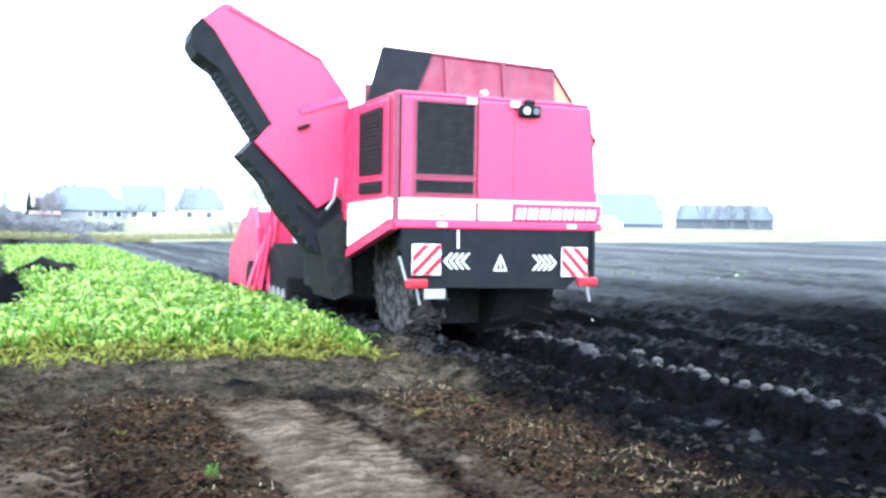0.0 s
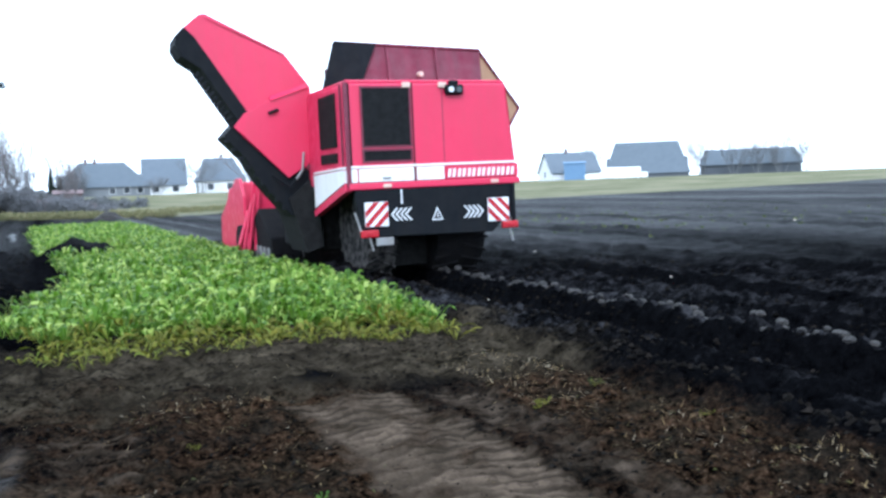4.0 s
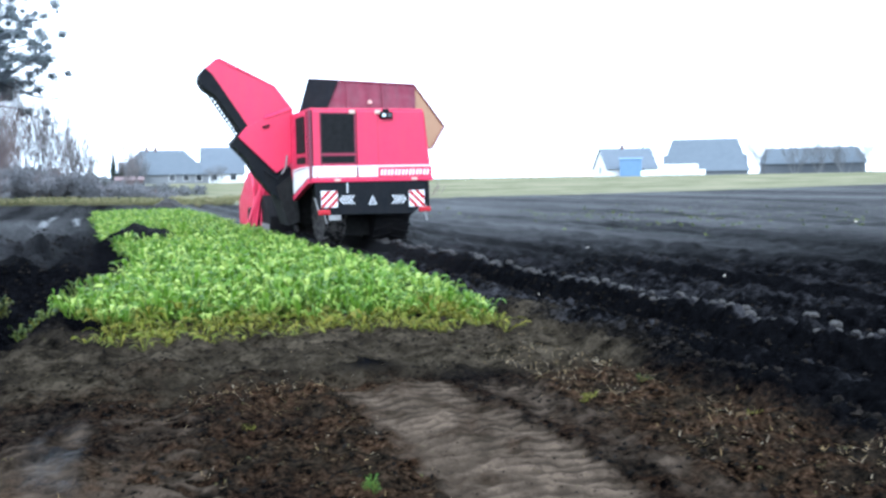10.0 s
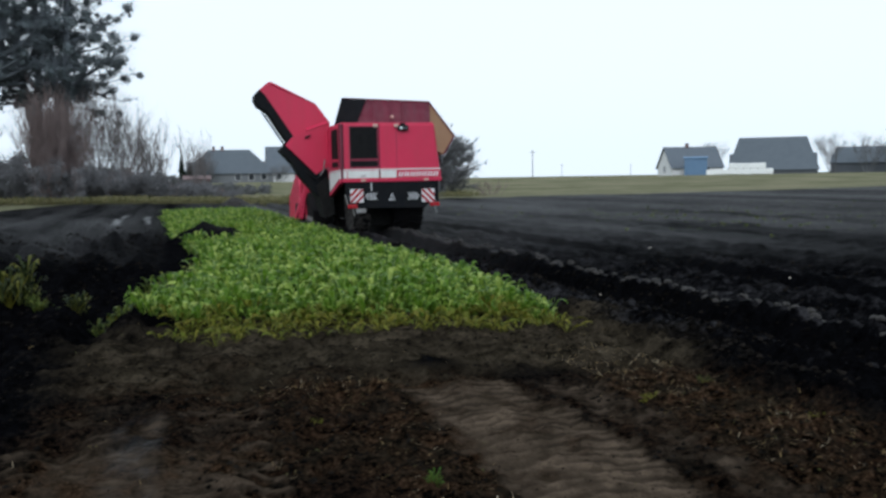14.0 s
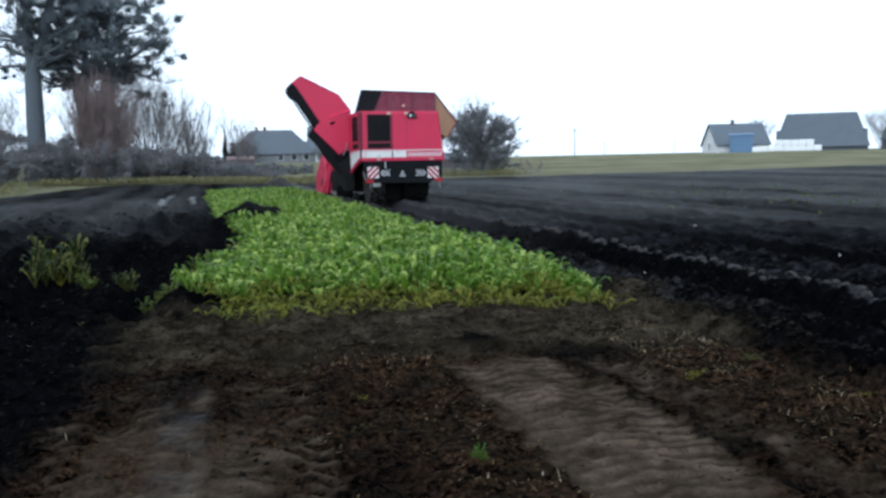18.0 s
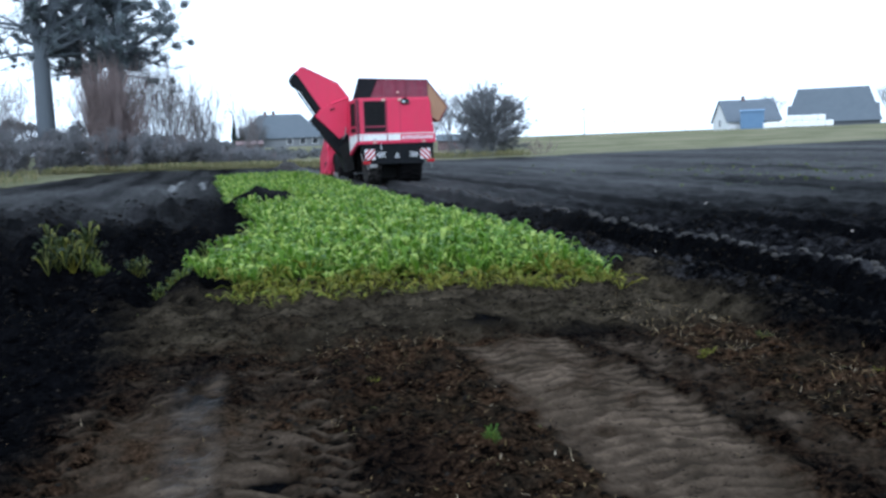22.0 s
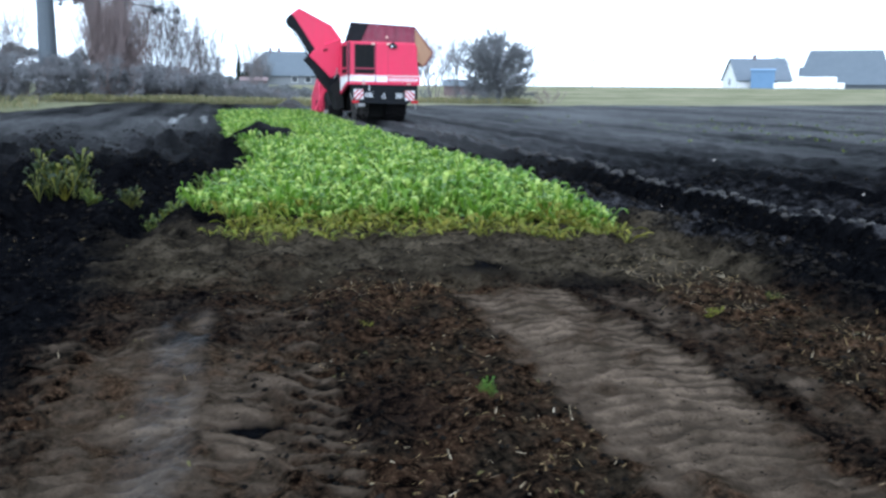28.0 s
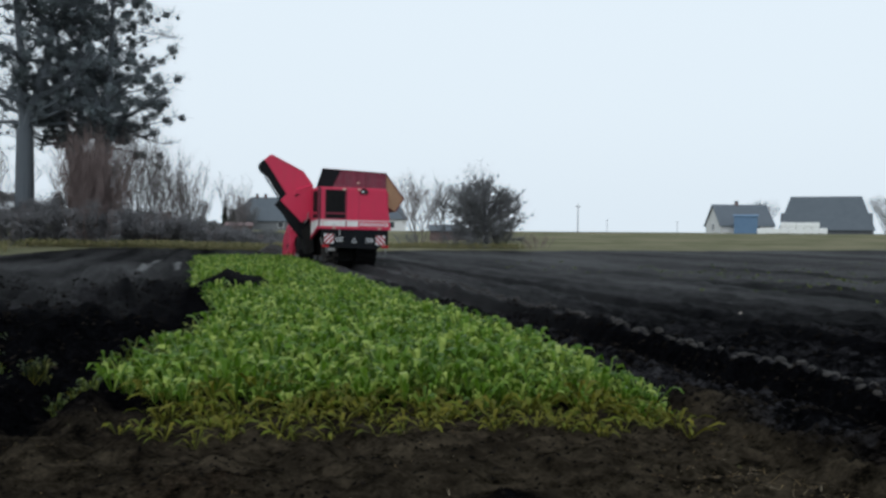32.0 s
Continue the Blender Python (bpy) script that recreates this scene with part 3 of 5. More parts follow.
# ---- the harvester ----
def wheel(parent, x, y, r, wide, rubber, name="wheel"):
    """A big cleated wheel whose axle lies across the machine."""
    hub = thing(name, x, y, r)
    hub.parent = parent
    h = wide / 2
    part("tyre", lathe([(r * 0.55, -h), (r * 0.80, -h), (r * 0.93, -h * 0.94), (r * 0.97, -h * 0.7), (r * 0.97, h * 0.7), (r * 0.93, h * 0.94), (r * 0.80, h), (r * 0.55, h)], sides=36), rubber, hub)
    part("rim", lathe([(r * 0.12, -h * 0.5), (r * 0.5, -h * 0.62), (r * 0.56, -h * 0.98), (r * 0.56, h * 0.98), (r * 0.5, h * 0.62), (r * 0.12, h * 0.5)], sides=24), STEEL, hub, "muddy steel rim")
    lugs = bmesh.new()
    for k in range(22):
        for side in (-1, 1):
            a = 6.2832 * (k + (0.5 if side > 0 else 0)) / 22
            p0, p1 = a, a + 0.16
            pts = []
            for aa, xx in ((p0, 0.02 * side), (p0 + 0.055, 0.02 * side), (p1 + 0.055, side * h * 0.98), (p1, side * h * 0.98)):
                pts.append((xx, aa))
            low = [lugs.verts.new((xx, r * 0.94 * math.cos(aa), r * 0.94 * math.sin(aa))) for xx, aa in pts]
            high = [lugs.verts.new((xx, r * math.cos(aa), r * math.sin(aa))) for xx, aa in pts]
            lugs.faces.new(high)
            for i in range(4):
                j = (i + 1) % 4
                lugs.faces.new((low[i], low[j], high[j], high[i]))
    part("tread", lugs, rubber, hub)
    return hub


def chevrons(parent, x, z, way):
    for k in range(4):
        cx = x + way * 0.082 * k
        bm = prism([(cx, z + 0.105), (cx + 0.032, z + 0.105), (cx + 0.032 + way * 0.10, z), (cx + 0.032, z - 0.105), (cx, z - 0.105), (cx + way * 0.10, z)], -0.018, -0.010)
        part("chevron", bm, DECAL, parent)


def warning_board(parent, x, z, flip):
    board = part("warning_board", box(x - 0.20, x + 0.20, -0.055, -0.035, z - 0.20, z + 0.20, 0.006), DECAL, parent, "white board with red diagonal stripes")
    for k in (-1, 0, 1):
        o = k * 0.19
        pts = []
        for u, v in ((-0.20, -0.20 + o - 0.05), (-0.20, -0.20 + o + 0.055), (0.20, 0.20 + o + 0.055), (0.20, 0.20 + o - 0.05)):
            pts.append((u, v))
        clipped = []
        for i in range(len(pts)):
            (u0, v0), (u1, v1) = pts[i], pts[(i + 1) % len(pts)]
            clipped.append((u0, v0))
        poly = clip_box(clipped, 0.195)
        if len(poly) > 2:
            poly = [(x + (u if not flip else -u), z + v) for u, v in poly]
            part("stripe", prism(poly, -0.0600, -0.0545), LAMP_RED, board)
    return board


def clip_box(poly, h):
    """Cuts a polygon to the square from -h to h."""
    for axis, sign in ((0, 1), (0, -1), (1, 1), (1, -1)):
        out = []
        for i in range(len(poly)):
            p, q = poly[i], poly[(i + 1) % len(poly)]
            a, b = sign * p[axis] <= h, sign * q[axis] <= h
            if a:
                out.append(p)
            if a != b:
                t = (sign * h - p[axis]) / (q[axis] - p[axis])
                out.append((p[0] + t * (q[0] - p[0]), p[1] + t * (q[1] - p[1])))
        poly = out
        if not poly:
            break
    return poly


def build_harvester():
    m = thing("beet_harvester")
    tagged(m, "red self-propelled beet harvester with raised unloading elevator driving off", "harvester")
    build_housing(m)
    build_rear(m)
    build_running_gear(m)
    build_hopper(m)
    build_elevator(m)
    build_header(m)
    return m


def side_plate(quad, x0, x1):
    """A plate on the left side, drawn in y and z."""
    return prism(quad, x0, x1, "x")


def build_housing(m):
    outline = [(-1.55, 0.0), (1.42, 0.0), (1.52, 0.04), (1.55, 0.16), (1.55, 2.6), (-1.58, 2.6), (-1.58, 2.0)]
    crown = [(min(x, 1.55 - 0.21 * (x > 1.3)) if x > 1.3 else x, y) for x, y in outline]
    crown = [(x - (0.02 if x > 1.2 and y == 0 else 0), y) for x, y in crown]
    shell = hull([(x, y, 1.70) for x, y in outline], [(x, y, 3.34) for x, y in crown])
    bmesh.ops.bevel(shell, geom=shell.edges[:], offset=0.045, segments=3, affect="EDGES", profile=0.5)
    part("rear_housing", shell, RED, m, "red engine housing, dusty")
    part("roof_edge", prism([(x * 0.985, y + 0.02) for x, y in crown], 3.33, 3.385, "z", 0.02), RED, m)
    part("side_skirt", side_plate([(0.0, 1.60), (2.0, 1.22), (2.0, 1.72), (0.0, 1.72)], -1.585, -1.50), RED, m)
    for x in (-0.40,):
        part("door_seam", box(x - 0.012, x + 0.012, -0.006, 0.01, 1.72, 3.33), BLACK, m)
    part("faint_seam", box(0.13, 0.142, -0.003, 0.01, 2.02, 3.33), DARK_RED, m)
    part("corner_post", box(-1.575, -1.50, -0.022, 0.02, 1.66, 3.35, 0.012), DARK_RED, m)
    part("corner_gap", box(-1.500, -1.472, -0.005, 0.02, 1.72, 3.33), BLACK, m)
    for z0, z1 in ((2.32, 3.25), (2.08, 2.24)):
        grille = part("grille", box(-1.27, -0.46, -0.012, 0.02, z0, z1), MESH_DARK, m, "dark air intake grille")
        part("grille_frame", frame_bm(-1.30, -0.43, z0 - 0.03, z1 + 0.03, 0.03, -0.022, 0.0), DARK_RED, grille)
        n = int((z1 - z0) / 0.05)
        for k in range(n):
            z = z0 + (k + 0.5) * (z1 - z0) / n
            part("slat", box(-1.265, -0.465, -0.018, -0.010, z - 0.007, z + 0.007), BLACK, grille)
    for z0, z1 in ((2.34, 3.22), (2.08, 2.24)):
        side = part("grille", side_plate([(0.50, z0), (1.45, z0), (1.45, z1), (0.50, z1)], -1.600, -1.56), MESH_DARK, m, "dark air intake grille")
        for k in range(int((z1 - z0) / 0.06)):
            z = z0 + 0.03 + k * 0.06
            part("slat", side_plate([(0.51, z), (1.44, z), (1.44, z + 0.014), (0.51, z + 0.014)], -1.608, -1.599), BLACK, side)
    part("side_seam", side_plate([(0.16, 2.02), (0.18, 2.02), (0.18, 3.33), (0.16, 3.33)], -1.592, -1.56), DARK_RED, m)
    # white band with red edging
    for x0, x1 in ((-1.50, -1.40), (-1.375, -0.425), (-0.375, 0.115)):
        part("band", box(x0, x1, -0.026, 0.01, 1.735, 1.955, 0.006), WHITE, m, "white painted band")
    plate = part("name_plate", box(0.14, 1.50, -0.024, 0.01, 1.74, 1.955, 0.006), RED, m, "red plate with slanted white marks")
    for k in range(7):
        x = 0.17 + k * 0.182
        for o in (0.0, 0.085):
            part("mark", prism([(x + o, 1.765), (x + o + 0.048, 1.765), (x + o + 0.073, 1.905), (x + o + 0.025, 1.905)], -0.031, -0.023), DECAL, plate)
    part("band_line", box(-1.50, 1.50, -0.028, 0.01, 1.970, 2.005), WHITE, m)
    part("band", side_plate([(0.05, 1.735), (1.95, 1.32), (1.95, 1.90), (0.05, 1.945)], -1.612, -1.56), WHITE, m, "white painted band")
    part("band_line", side_plate([(0.05, 1.965), (1.95, 1.925), (1.95, 1.955), (0.05, 2.0)], -1.612, -1.56), WHITE, m)
    part("lower_lip", box(-1.55, 1.53, -0.03, 0.10, 1.615, 1.725, 0.02, 2), RED, m)
    part("lip_side", side_plate([(0.0, 1.60), (2.0, 1.16), (2.0, 1.27), (0.0, 1.72)], -1.615, -1.50), RED, m)
    # work lamp and small fittings
    lamp = part("work_lamp", box(0.18, 0.50, -0.10, 0.0, 3.14, 3.30, 0.02), BLACK, m)
    for x, glass in ((0.27, LAMP_GLASS), (0.41, GLASS_DARK)):
        part("lens", lathe_y(x, 3.215, 0.048, -0.115, -0.095), glass, lamp)
    part("lamp_bracket", box(0.26, 0.42, -0.07, 0.0, 3.30, 3.37, 0.015), BLACK, lamp)
    part("hopper_lamp", lathe_y(0.36, 3.66, 0.045, 1.44, 1.56), REFLECTOR, m, "small pale lamp on the hopper wall")
    part("handle", bars(((-0.98, -0.045, 1.80), (-0.84, -0.045, 1.80)), r=0.014), STEEL, m, "small steel door handle")
    for x in (-0.58, 0.06):
        part("marker_lamp", box(x, x + 0.15, -0.05, -0.02, 3.25, 3.34, 0.012), REFLECTOR, m, "small pale beige marker lamp")
    for x in (-0.98, 0.96):
        part("reflector", box(x, x + 0.15, -0.045, -0.025, 1.635, 1.70, 0.012), REFLECTOR, m, "small pale beige reflector")
    part("air_duct", box(1.25, 1.72, 1.4, 2.4, 2.5, 3.3, 0.06, 2), RED, m)


def build_rear(m):
    part("bumper", prism([(-1.40, 0.98), (-1.22, 0.84), (0.98, 0.80), (1.12, 0.95), (1.42, 1.10), (1.42, 1.62), (-1.46, 1.62)], -0.01, 0.10, "y", 0.012, 1), BLACK, m, "black sheet-metal bumper panel")
    part("bumper_beam", box(-1.4, 1.4, 0.10, 0.35, 1.30, 1.55, 0.03), BLACK, m)
    part("side_post", box(1.36, 1.41, -0.04, 0.02, 0.92, 1.62), BLACK, m)
    warning_board(m, -1.12, 1.21, False)
    warning_board(m, 1.08, 1.18, True)
    chevrons(m, -0.52, 1.19, -1)
    chevrons(m, 0.44, 1.17, 1)
    tri = part("warning_triangle", prism([(-0.14, 1.06), (0.06, 1.06), (-0.04, 1.28)], -0.016, -0.010), DECAL, m, "small warning triangle")
    part("triangle_field", prism([(-0.11, 1.08), (0.03, 1.08), (-0.04, 1.235)], -0.020, -0.015), BLACK, tri)
    part("triangle_sign", box(-0.048, -0.032, -0.024, -0.019, 1.10, 1.18), DECAL, tri)
    for x, z in ((-1.26, 0.90), (1.28, 0.91)):
        cluster = part("tail_lamp", box(x - 0.15, x + 0.15, -0.10, -0.02, z - 0.06, z + 0.06, 0.02, 2), LAMP_RED, m, "red tail lamp block")
        part("lens", box(x - 0.05, x + 0.04, -0.112, -0.098, z - 0.03, z + 0.03, 0.006), LAMP_RED, cluster)
        part("lamp_bracket", bars(((x, -0.05, z - 0.05), (x + 0.06, -0.04, z - 0.28)), ((x - 0.12, -0.03, z), (x - 0.2, 0.05, z + 0.35)), r=0.018), STEEL, cluster)
    part("licence_plate", box(-1.16, -0.86, -0.09, -0.07, 0.70, 0.83, 0.006), STEEL, m, "muddy licence plate")
    part("tow_hook", bars(((-0.67, -0.03, 1.36), (-0.67, -0.03, 1.60)), r=0.014), DECAL, m)


def build_running_gear(m):
    # The left wheel's mud carries its light, the right wheel's tone its shade.
    wheel(m, -0.86, 1.30, 0.92, 0.55, LIT_MUDDY_RUBBER)
    wheel(m, 0.60, 1.30, 0.92, 0.95, SHADED_RUBBER)
    part("axle", bars(((-1.1, 1.3, 0.92), (1.1, 1.3, 0.92)), r=0.14), BLACK, m)
    part("rear_shield", box(-0.55, 0.15, 1.0, 1.08, 0.25, 1.5), MESH_DARK, m)
    part("chassis", box(-0.75, 0.75, 0.3, 9.0, 1.05, 1.45, 0.03), BLACK, m)
    part("cleaning_unit", box(-1.35, 1.35, 2.7, 5.8, 0.45, 1.9, 0.06), MESH_DARK, m, "dark cleaning webs under the hopper")
    for x in (-1.25, 1.25):
        crawler = part("crawler", prism([(6.0, 0.12), (6.25, 0.0), (8.3, 0.0), (8.6, 0.3), (8.5, 0.75), (7.4, 1.25), (6.1, 0.6)], x - 0.35, x + 0.35, "x", 0.04, 2), SHADED_RUBBER, m, "black rubber crawler track")
        for k in range(5):
            part("roller", lathe([(0.16, x - 0.37), (0.16, x + 0.37)], sides=14), STEEL, crawler).location = (0, 6.35 + k * 0.45, 0.22)
    cab = part("cab", prism([(6.7, 1.9), (8.6, 1.9), (8.9, 2.7), (8.5, 3.6), (6.8, 3.6)], -0.9, 1.0, "x", 0.06, 2), RED, m, "red driver's cab")
    for x in (-0.905, 1.005):
        part("cab_window", prism([(6.95, 2.35), (8.45, 2.35), (8.6, 2.75), (8.35, 3.45), (6.95, 3.45)], x - 0.01, x + 0.01, "x"), GLASS_DARK, cab)


def build_hopper(m):
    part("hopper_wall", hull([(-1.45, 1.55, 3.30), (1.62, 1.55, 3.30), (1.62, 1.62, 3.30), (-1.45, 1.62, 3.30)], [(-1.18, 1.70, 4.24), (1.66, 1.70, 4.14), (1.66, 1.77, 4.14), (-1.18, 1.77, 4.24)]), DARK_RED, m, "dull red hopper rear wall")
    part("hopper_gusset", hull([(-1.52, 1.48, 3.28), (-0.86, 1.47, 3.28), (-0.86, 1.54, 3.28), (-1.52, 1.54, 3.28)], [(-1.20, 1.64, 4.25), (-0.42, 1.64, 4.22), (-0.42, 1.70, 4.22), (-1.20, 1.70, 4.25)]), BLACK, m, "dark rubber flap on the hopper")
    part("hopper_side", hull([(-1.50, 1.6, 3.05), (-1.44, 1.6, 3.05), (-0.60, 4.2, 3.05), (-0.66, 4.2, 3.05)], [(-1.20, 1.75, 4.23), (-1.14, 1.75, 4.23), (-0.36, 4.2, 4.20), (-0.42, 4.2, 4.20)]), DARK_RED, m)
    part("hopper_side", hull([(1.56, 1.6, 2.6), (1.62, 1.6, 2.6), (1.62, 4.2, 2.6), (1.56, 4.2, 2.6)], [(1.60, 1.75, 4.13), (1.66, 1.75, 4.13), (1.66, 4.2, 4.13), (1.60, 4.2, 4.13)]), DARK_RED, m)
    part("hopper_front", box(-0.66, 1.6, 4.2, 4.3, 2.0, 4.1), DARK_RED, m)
    part("hopper_floor", box(-0.6, 1.5, 2.7, 4.2, 1.9, 2.05), DARK_RED, m)
    part("hopper_rim", bars(((-1.18, 1.70, 4.24), (1.66, 1.70, 4.14)), r=0.03), DARK_RED, m)
    for x in (-0.2, 0.75):
        part("hopper_rib", hull([(x - 0.03, 1.50, 3.34), (x + 0.03, 1.50, 3.34), (x + 0.03, 1.56, 3.34), (x - 0.03, 1.56, 3.34)], [(x - 0.03, 1.65, 4.16), (x + 0.03, 1.65, 4.16), (x + 0.03, 1.71, 4.16), (x - 0.03, 1.71, 4.16)]), DARK_RED, m)
    part("hopper_flap", hull([(1.63, 1.72, 4.13), (2.50, 1.80, 3.06), (2.12, 1.80, 2.45), (1.63, 1.72, 2.75)], [(1.63, 1.80, 4.13), (2.50, 5.5, 3.06), (2.12, 5.5, 2.45), (1.63, 1.80, 2.75)]), CANVAS, m, "tan canvas hopper flap")
    part("flap_edge", bars(((1.64, 1.70, 4.14), (2.50, 1.78, 3.06)), ((2.50, 1.78, 3.06), (2.12, 1.78, 2.45)), r=0.025), DARK_RED, m)


def frame_bm(x0, x1, z0, z1, w, y0, y1):
    bm = bmesh.new()
    for a, b, c, d in ((x0, x1, z0, z0 + w), (x0, x1, z1 - w, z1), (x0, x0 + w, z0 + w, z1 - w), (x1 - w, x1, z0 + w, z1 - w)):
        piece = box(a, b, y0, y1, c, d)
        me = bpy.data.meshes.new("tmp")
        piece.to_mesh(me)
        piece.free()
        bm.from_mesh(me)
        bpy.data.meshes.remove(me)
    return bm


def lathe_y(x, z, r, y0, y1, sides=14):
    bm = bmesh.new()
    return rod(bm, (x, y0, z), (x, y1, z), r, r, sides)


def build_elevator(m):
    """The raised elevator: a red trough with a dark cleated belt under it."""
    y0, y1 = 2.4, 3.2
    upper = [(-3.40, 4.80), (-3.30, 4.82), (-1.92, 4.14), (-1.46, 3.52), (-1.56, 3.46), (-2.22, 3.28), (-2.67, 3.05), (-3.54, 4.36), (-3.68, 4.56)]
    lower = [(-2.92, 2.82), (-2.72, 3.06), (-2.20, 3.32), (-1.50, 3.55), (-1.48, 2.20), (-1.98, 1.88)]
    arm = part("elevator", prism(upper, y0, y0 + 0.06, "y", 0.012, 1), RED, m, "red elevator side sheet, raised over the crop")
    part("side_sheet", prism(upper, y1, y1 + 0.06, "y", 0.012, 1), RED, arm)
    part("lower_sheet", prism(lower, y0 - 0.10, y0 - 0.03, "y", 0.012, 1), RED, arm)
    part("top_cover", hull([(-3.30, y0, 4.75), (-1.94, y0, 4.14), (-1.94, y0, 4.09), (-3.30, y0, 4.70)], [(-3.30, y1, 4.75), (-1.94, y1, 4.14), (-1.94, y1, 4.09), (-3.30, y1, 4.70)]), RED, arm)
    part("stiffener", hull([(-2.24, y0 - 0.13, 3.27), (-1.58, y0 - 0.13, 3.50), (-1.58, y0 - 0.13, 3.52), (-2.24, y0 - 0.13, 3.29)], [(-2.24, y0 - 0.02, 3.27), (-1.58, y0 - 0.02, 3.50), (-1.58, y0 - 0.02, 3.60), (-2.24, y0 - 0.02, 3.37)]), RED, arm, "folded red sheet edge")
    part("handle", bars(((-2.30, y0 - 0.14, 3.05), (-2.12, y0 - 0.14, 3.12)), r=0.03), BLACK, arm)
    trough = [(-3.84, 4.26), (-3.82, 4.42), (-3.68, 4.57), (-3.50, 4.40), (-2.64, 3.07), (-2.82, 2.92), (-3.40, 3.84), (-3.74, 4.07)]
    belt = part("belt", prism(trough, y0 - 0.05, y1 + 0.05, "y"), BLACK, arm, "dark cleated belt")
    part("chain", bars(((-3.62, y0, 3.86), (-3.50, y0, 3.68)), ((-3.50, y0, 3.68), (-2.96, y0, 2.84)), r=0.022), BLACK, belt)
    for k in range(11):
        f = k / 10
        p, q = Vector((-3.46 + f * 0.60, y0, 3.80 - f * 0.86)), Vector((-3.53 + f * 0.54, y0, 3.68 - f * 0.84))
        part("cleat", bars((p, q), r=0.028, sides=6), BLACK, belt)
    lower_side = [(-3.10, 2.66), (-2.92, 2.86), (-2.74, 3.02), (-1.52, 1.95), (-1.45, 1.10), (-1.95, 1.20), (-2.45, 1.80), (-2.72, 2.26)]
    low = part("lower_arm", prism(lower_side, y0 - 0.02, y1, "y"), BLACK, m, "black lower elevator arm")
    for k in range(9):
        f = k / 8
        x, z = -3.04 + f * 0.98, 2.58 - f * 1.24
        part("chain_link", box(x - 0.06, x + 0.02, y0 - 0.05, y0 + 0.02, z - 0.03, z + 0.03), BLACK, low)
    part("base_mount", hull([(-2.0, y0 - 0.1, 1.5), (-1.5, y0 - 0.1, 1.9), (-1.4, y0 - 0.1, 0.6), (-1.7, y0 - 0.1, 0.5)], [(-2.0, y1 + 0.4, 1.5), (-1.5, y1 + 0.4, 1.9), (-1.4, y1 + 0.4, 0.6), (-1.7, y1 + 0.4, 0.5)]), MESH_DARK, m)
    part("ram", bars(((-1.86, y0 - 0.16, 1.86), (-1.74, y0 - 0.16, 2.02)), ((-1.74, y0 - 0.16, 2.02), (-1.70, y0 - 0.16, 2.34)), r=0.022), STEEL, m, "steel hydraulic ram")
    part("hose", bars(((-2.3, y0 - 0.12, 1.95), (-1.98, y0 - 0.14, 1.72)), ((-1.98, y0 - 0.14, 1.72), (-1.72, y0 - 0.14, 2.02)), r=0.02), BLACK, m)


def build_header(m):
    """The topper and lifter at the front."""
    head = part("header", prism([(8.3, 0.35), (9.2, 0.25), (11.2, 0.25), (11.4, 0.8), (10.4, 1.75), (8.6, 1.9)], -1.75, 1.75, "x", 0.05, 2), RED, m, "red topper and lifting header")
    for x in (-1.80, 1.80):
        part("side_shield", prism([(7.7, 0.25), (7.9, 1.55), (8.3, 1.98), (8.8, 1.98), (11.3, 1.0), (11.4, 0.2)], x - 0.04, x + 0.04, "x", 0.012, 1), RED, head)
        disc = part("depth_wheel", lathe([(0.08, x - 0.14), (0.42, x - 0.13), (0.44, x), (0.42, x + 0.13), (0.08, x + 0.14)], sides=22), SHADED_RUBBER, head)
        disc.location = (0, 8.2, 0.42)
    part("rear_sheet", hull([(-1.85, 7.9, 0.35), (-1.55, 7.9, 1.96), (-1.10, 7.9, 1.55), (-0.85, 7.9, 0.75)], [(-1.85, 7.95, 0.35), (-1.55, 7.95, 1.96), (-1.10, 7.95, 1.55), (-0.85, 7.95, 0.75)]), RED, head)
    for k in range(6):
        part("tine", bars(((-1.5 + k * 0.6, 9.0, 0.4), (-1.5 + k * 0.6, 8.5, -0.05)), r=0.04), STEEL, head)
    for k, x in enumerate((-2.05, -1.92, -1.78, -1.62)):
        part("flail_guard", bars(((x, 7.75, 0.25), (x + 0.32 - 0.05 * k, 7.8, 1.2 + 0.2 * k)), r=0.045), RED, head)
    part("white_edge", hull([(-1.16, 7.80, 1.62), (-1.04, 7.80, 1.55), (-0.80, 7.80, 0.70), (-0.92, 7.80, 0.65)], [(-1.16, 7.86, 1.62), (-1.04, 7.86, 1.55), (-0.80, 7.86, 0.70), (-0.92, 7.86, 0.65)]), DECAL, head, "scuffed white plate edge")


harvester = build_harvester()


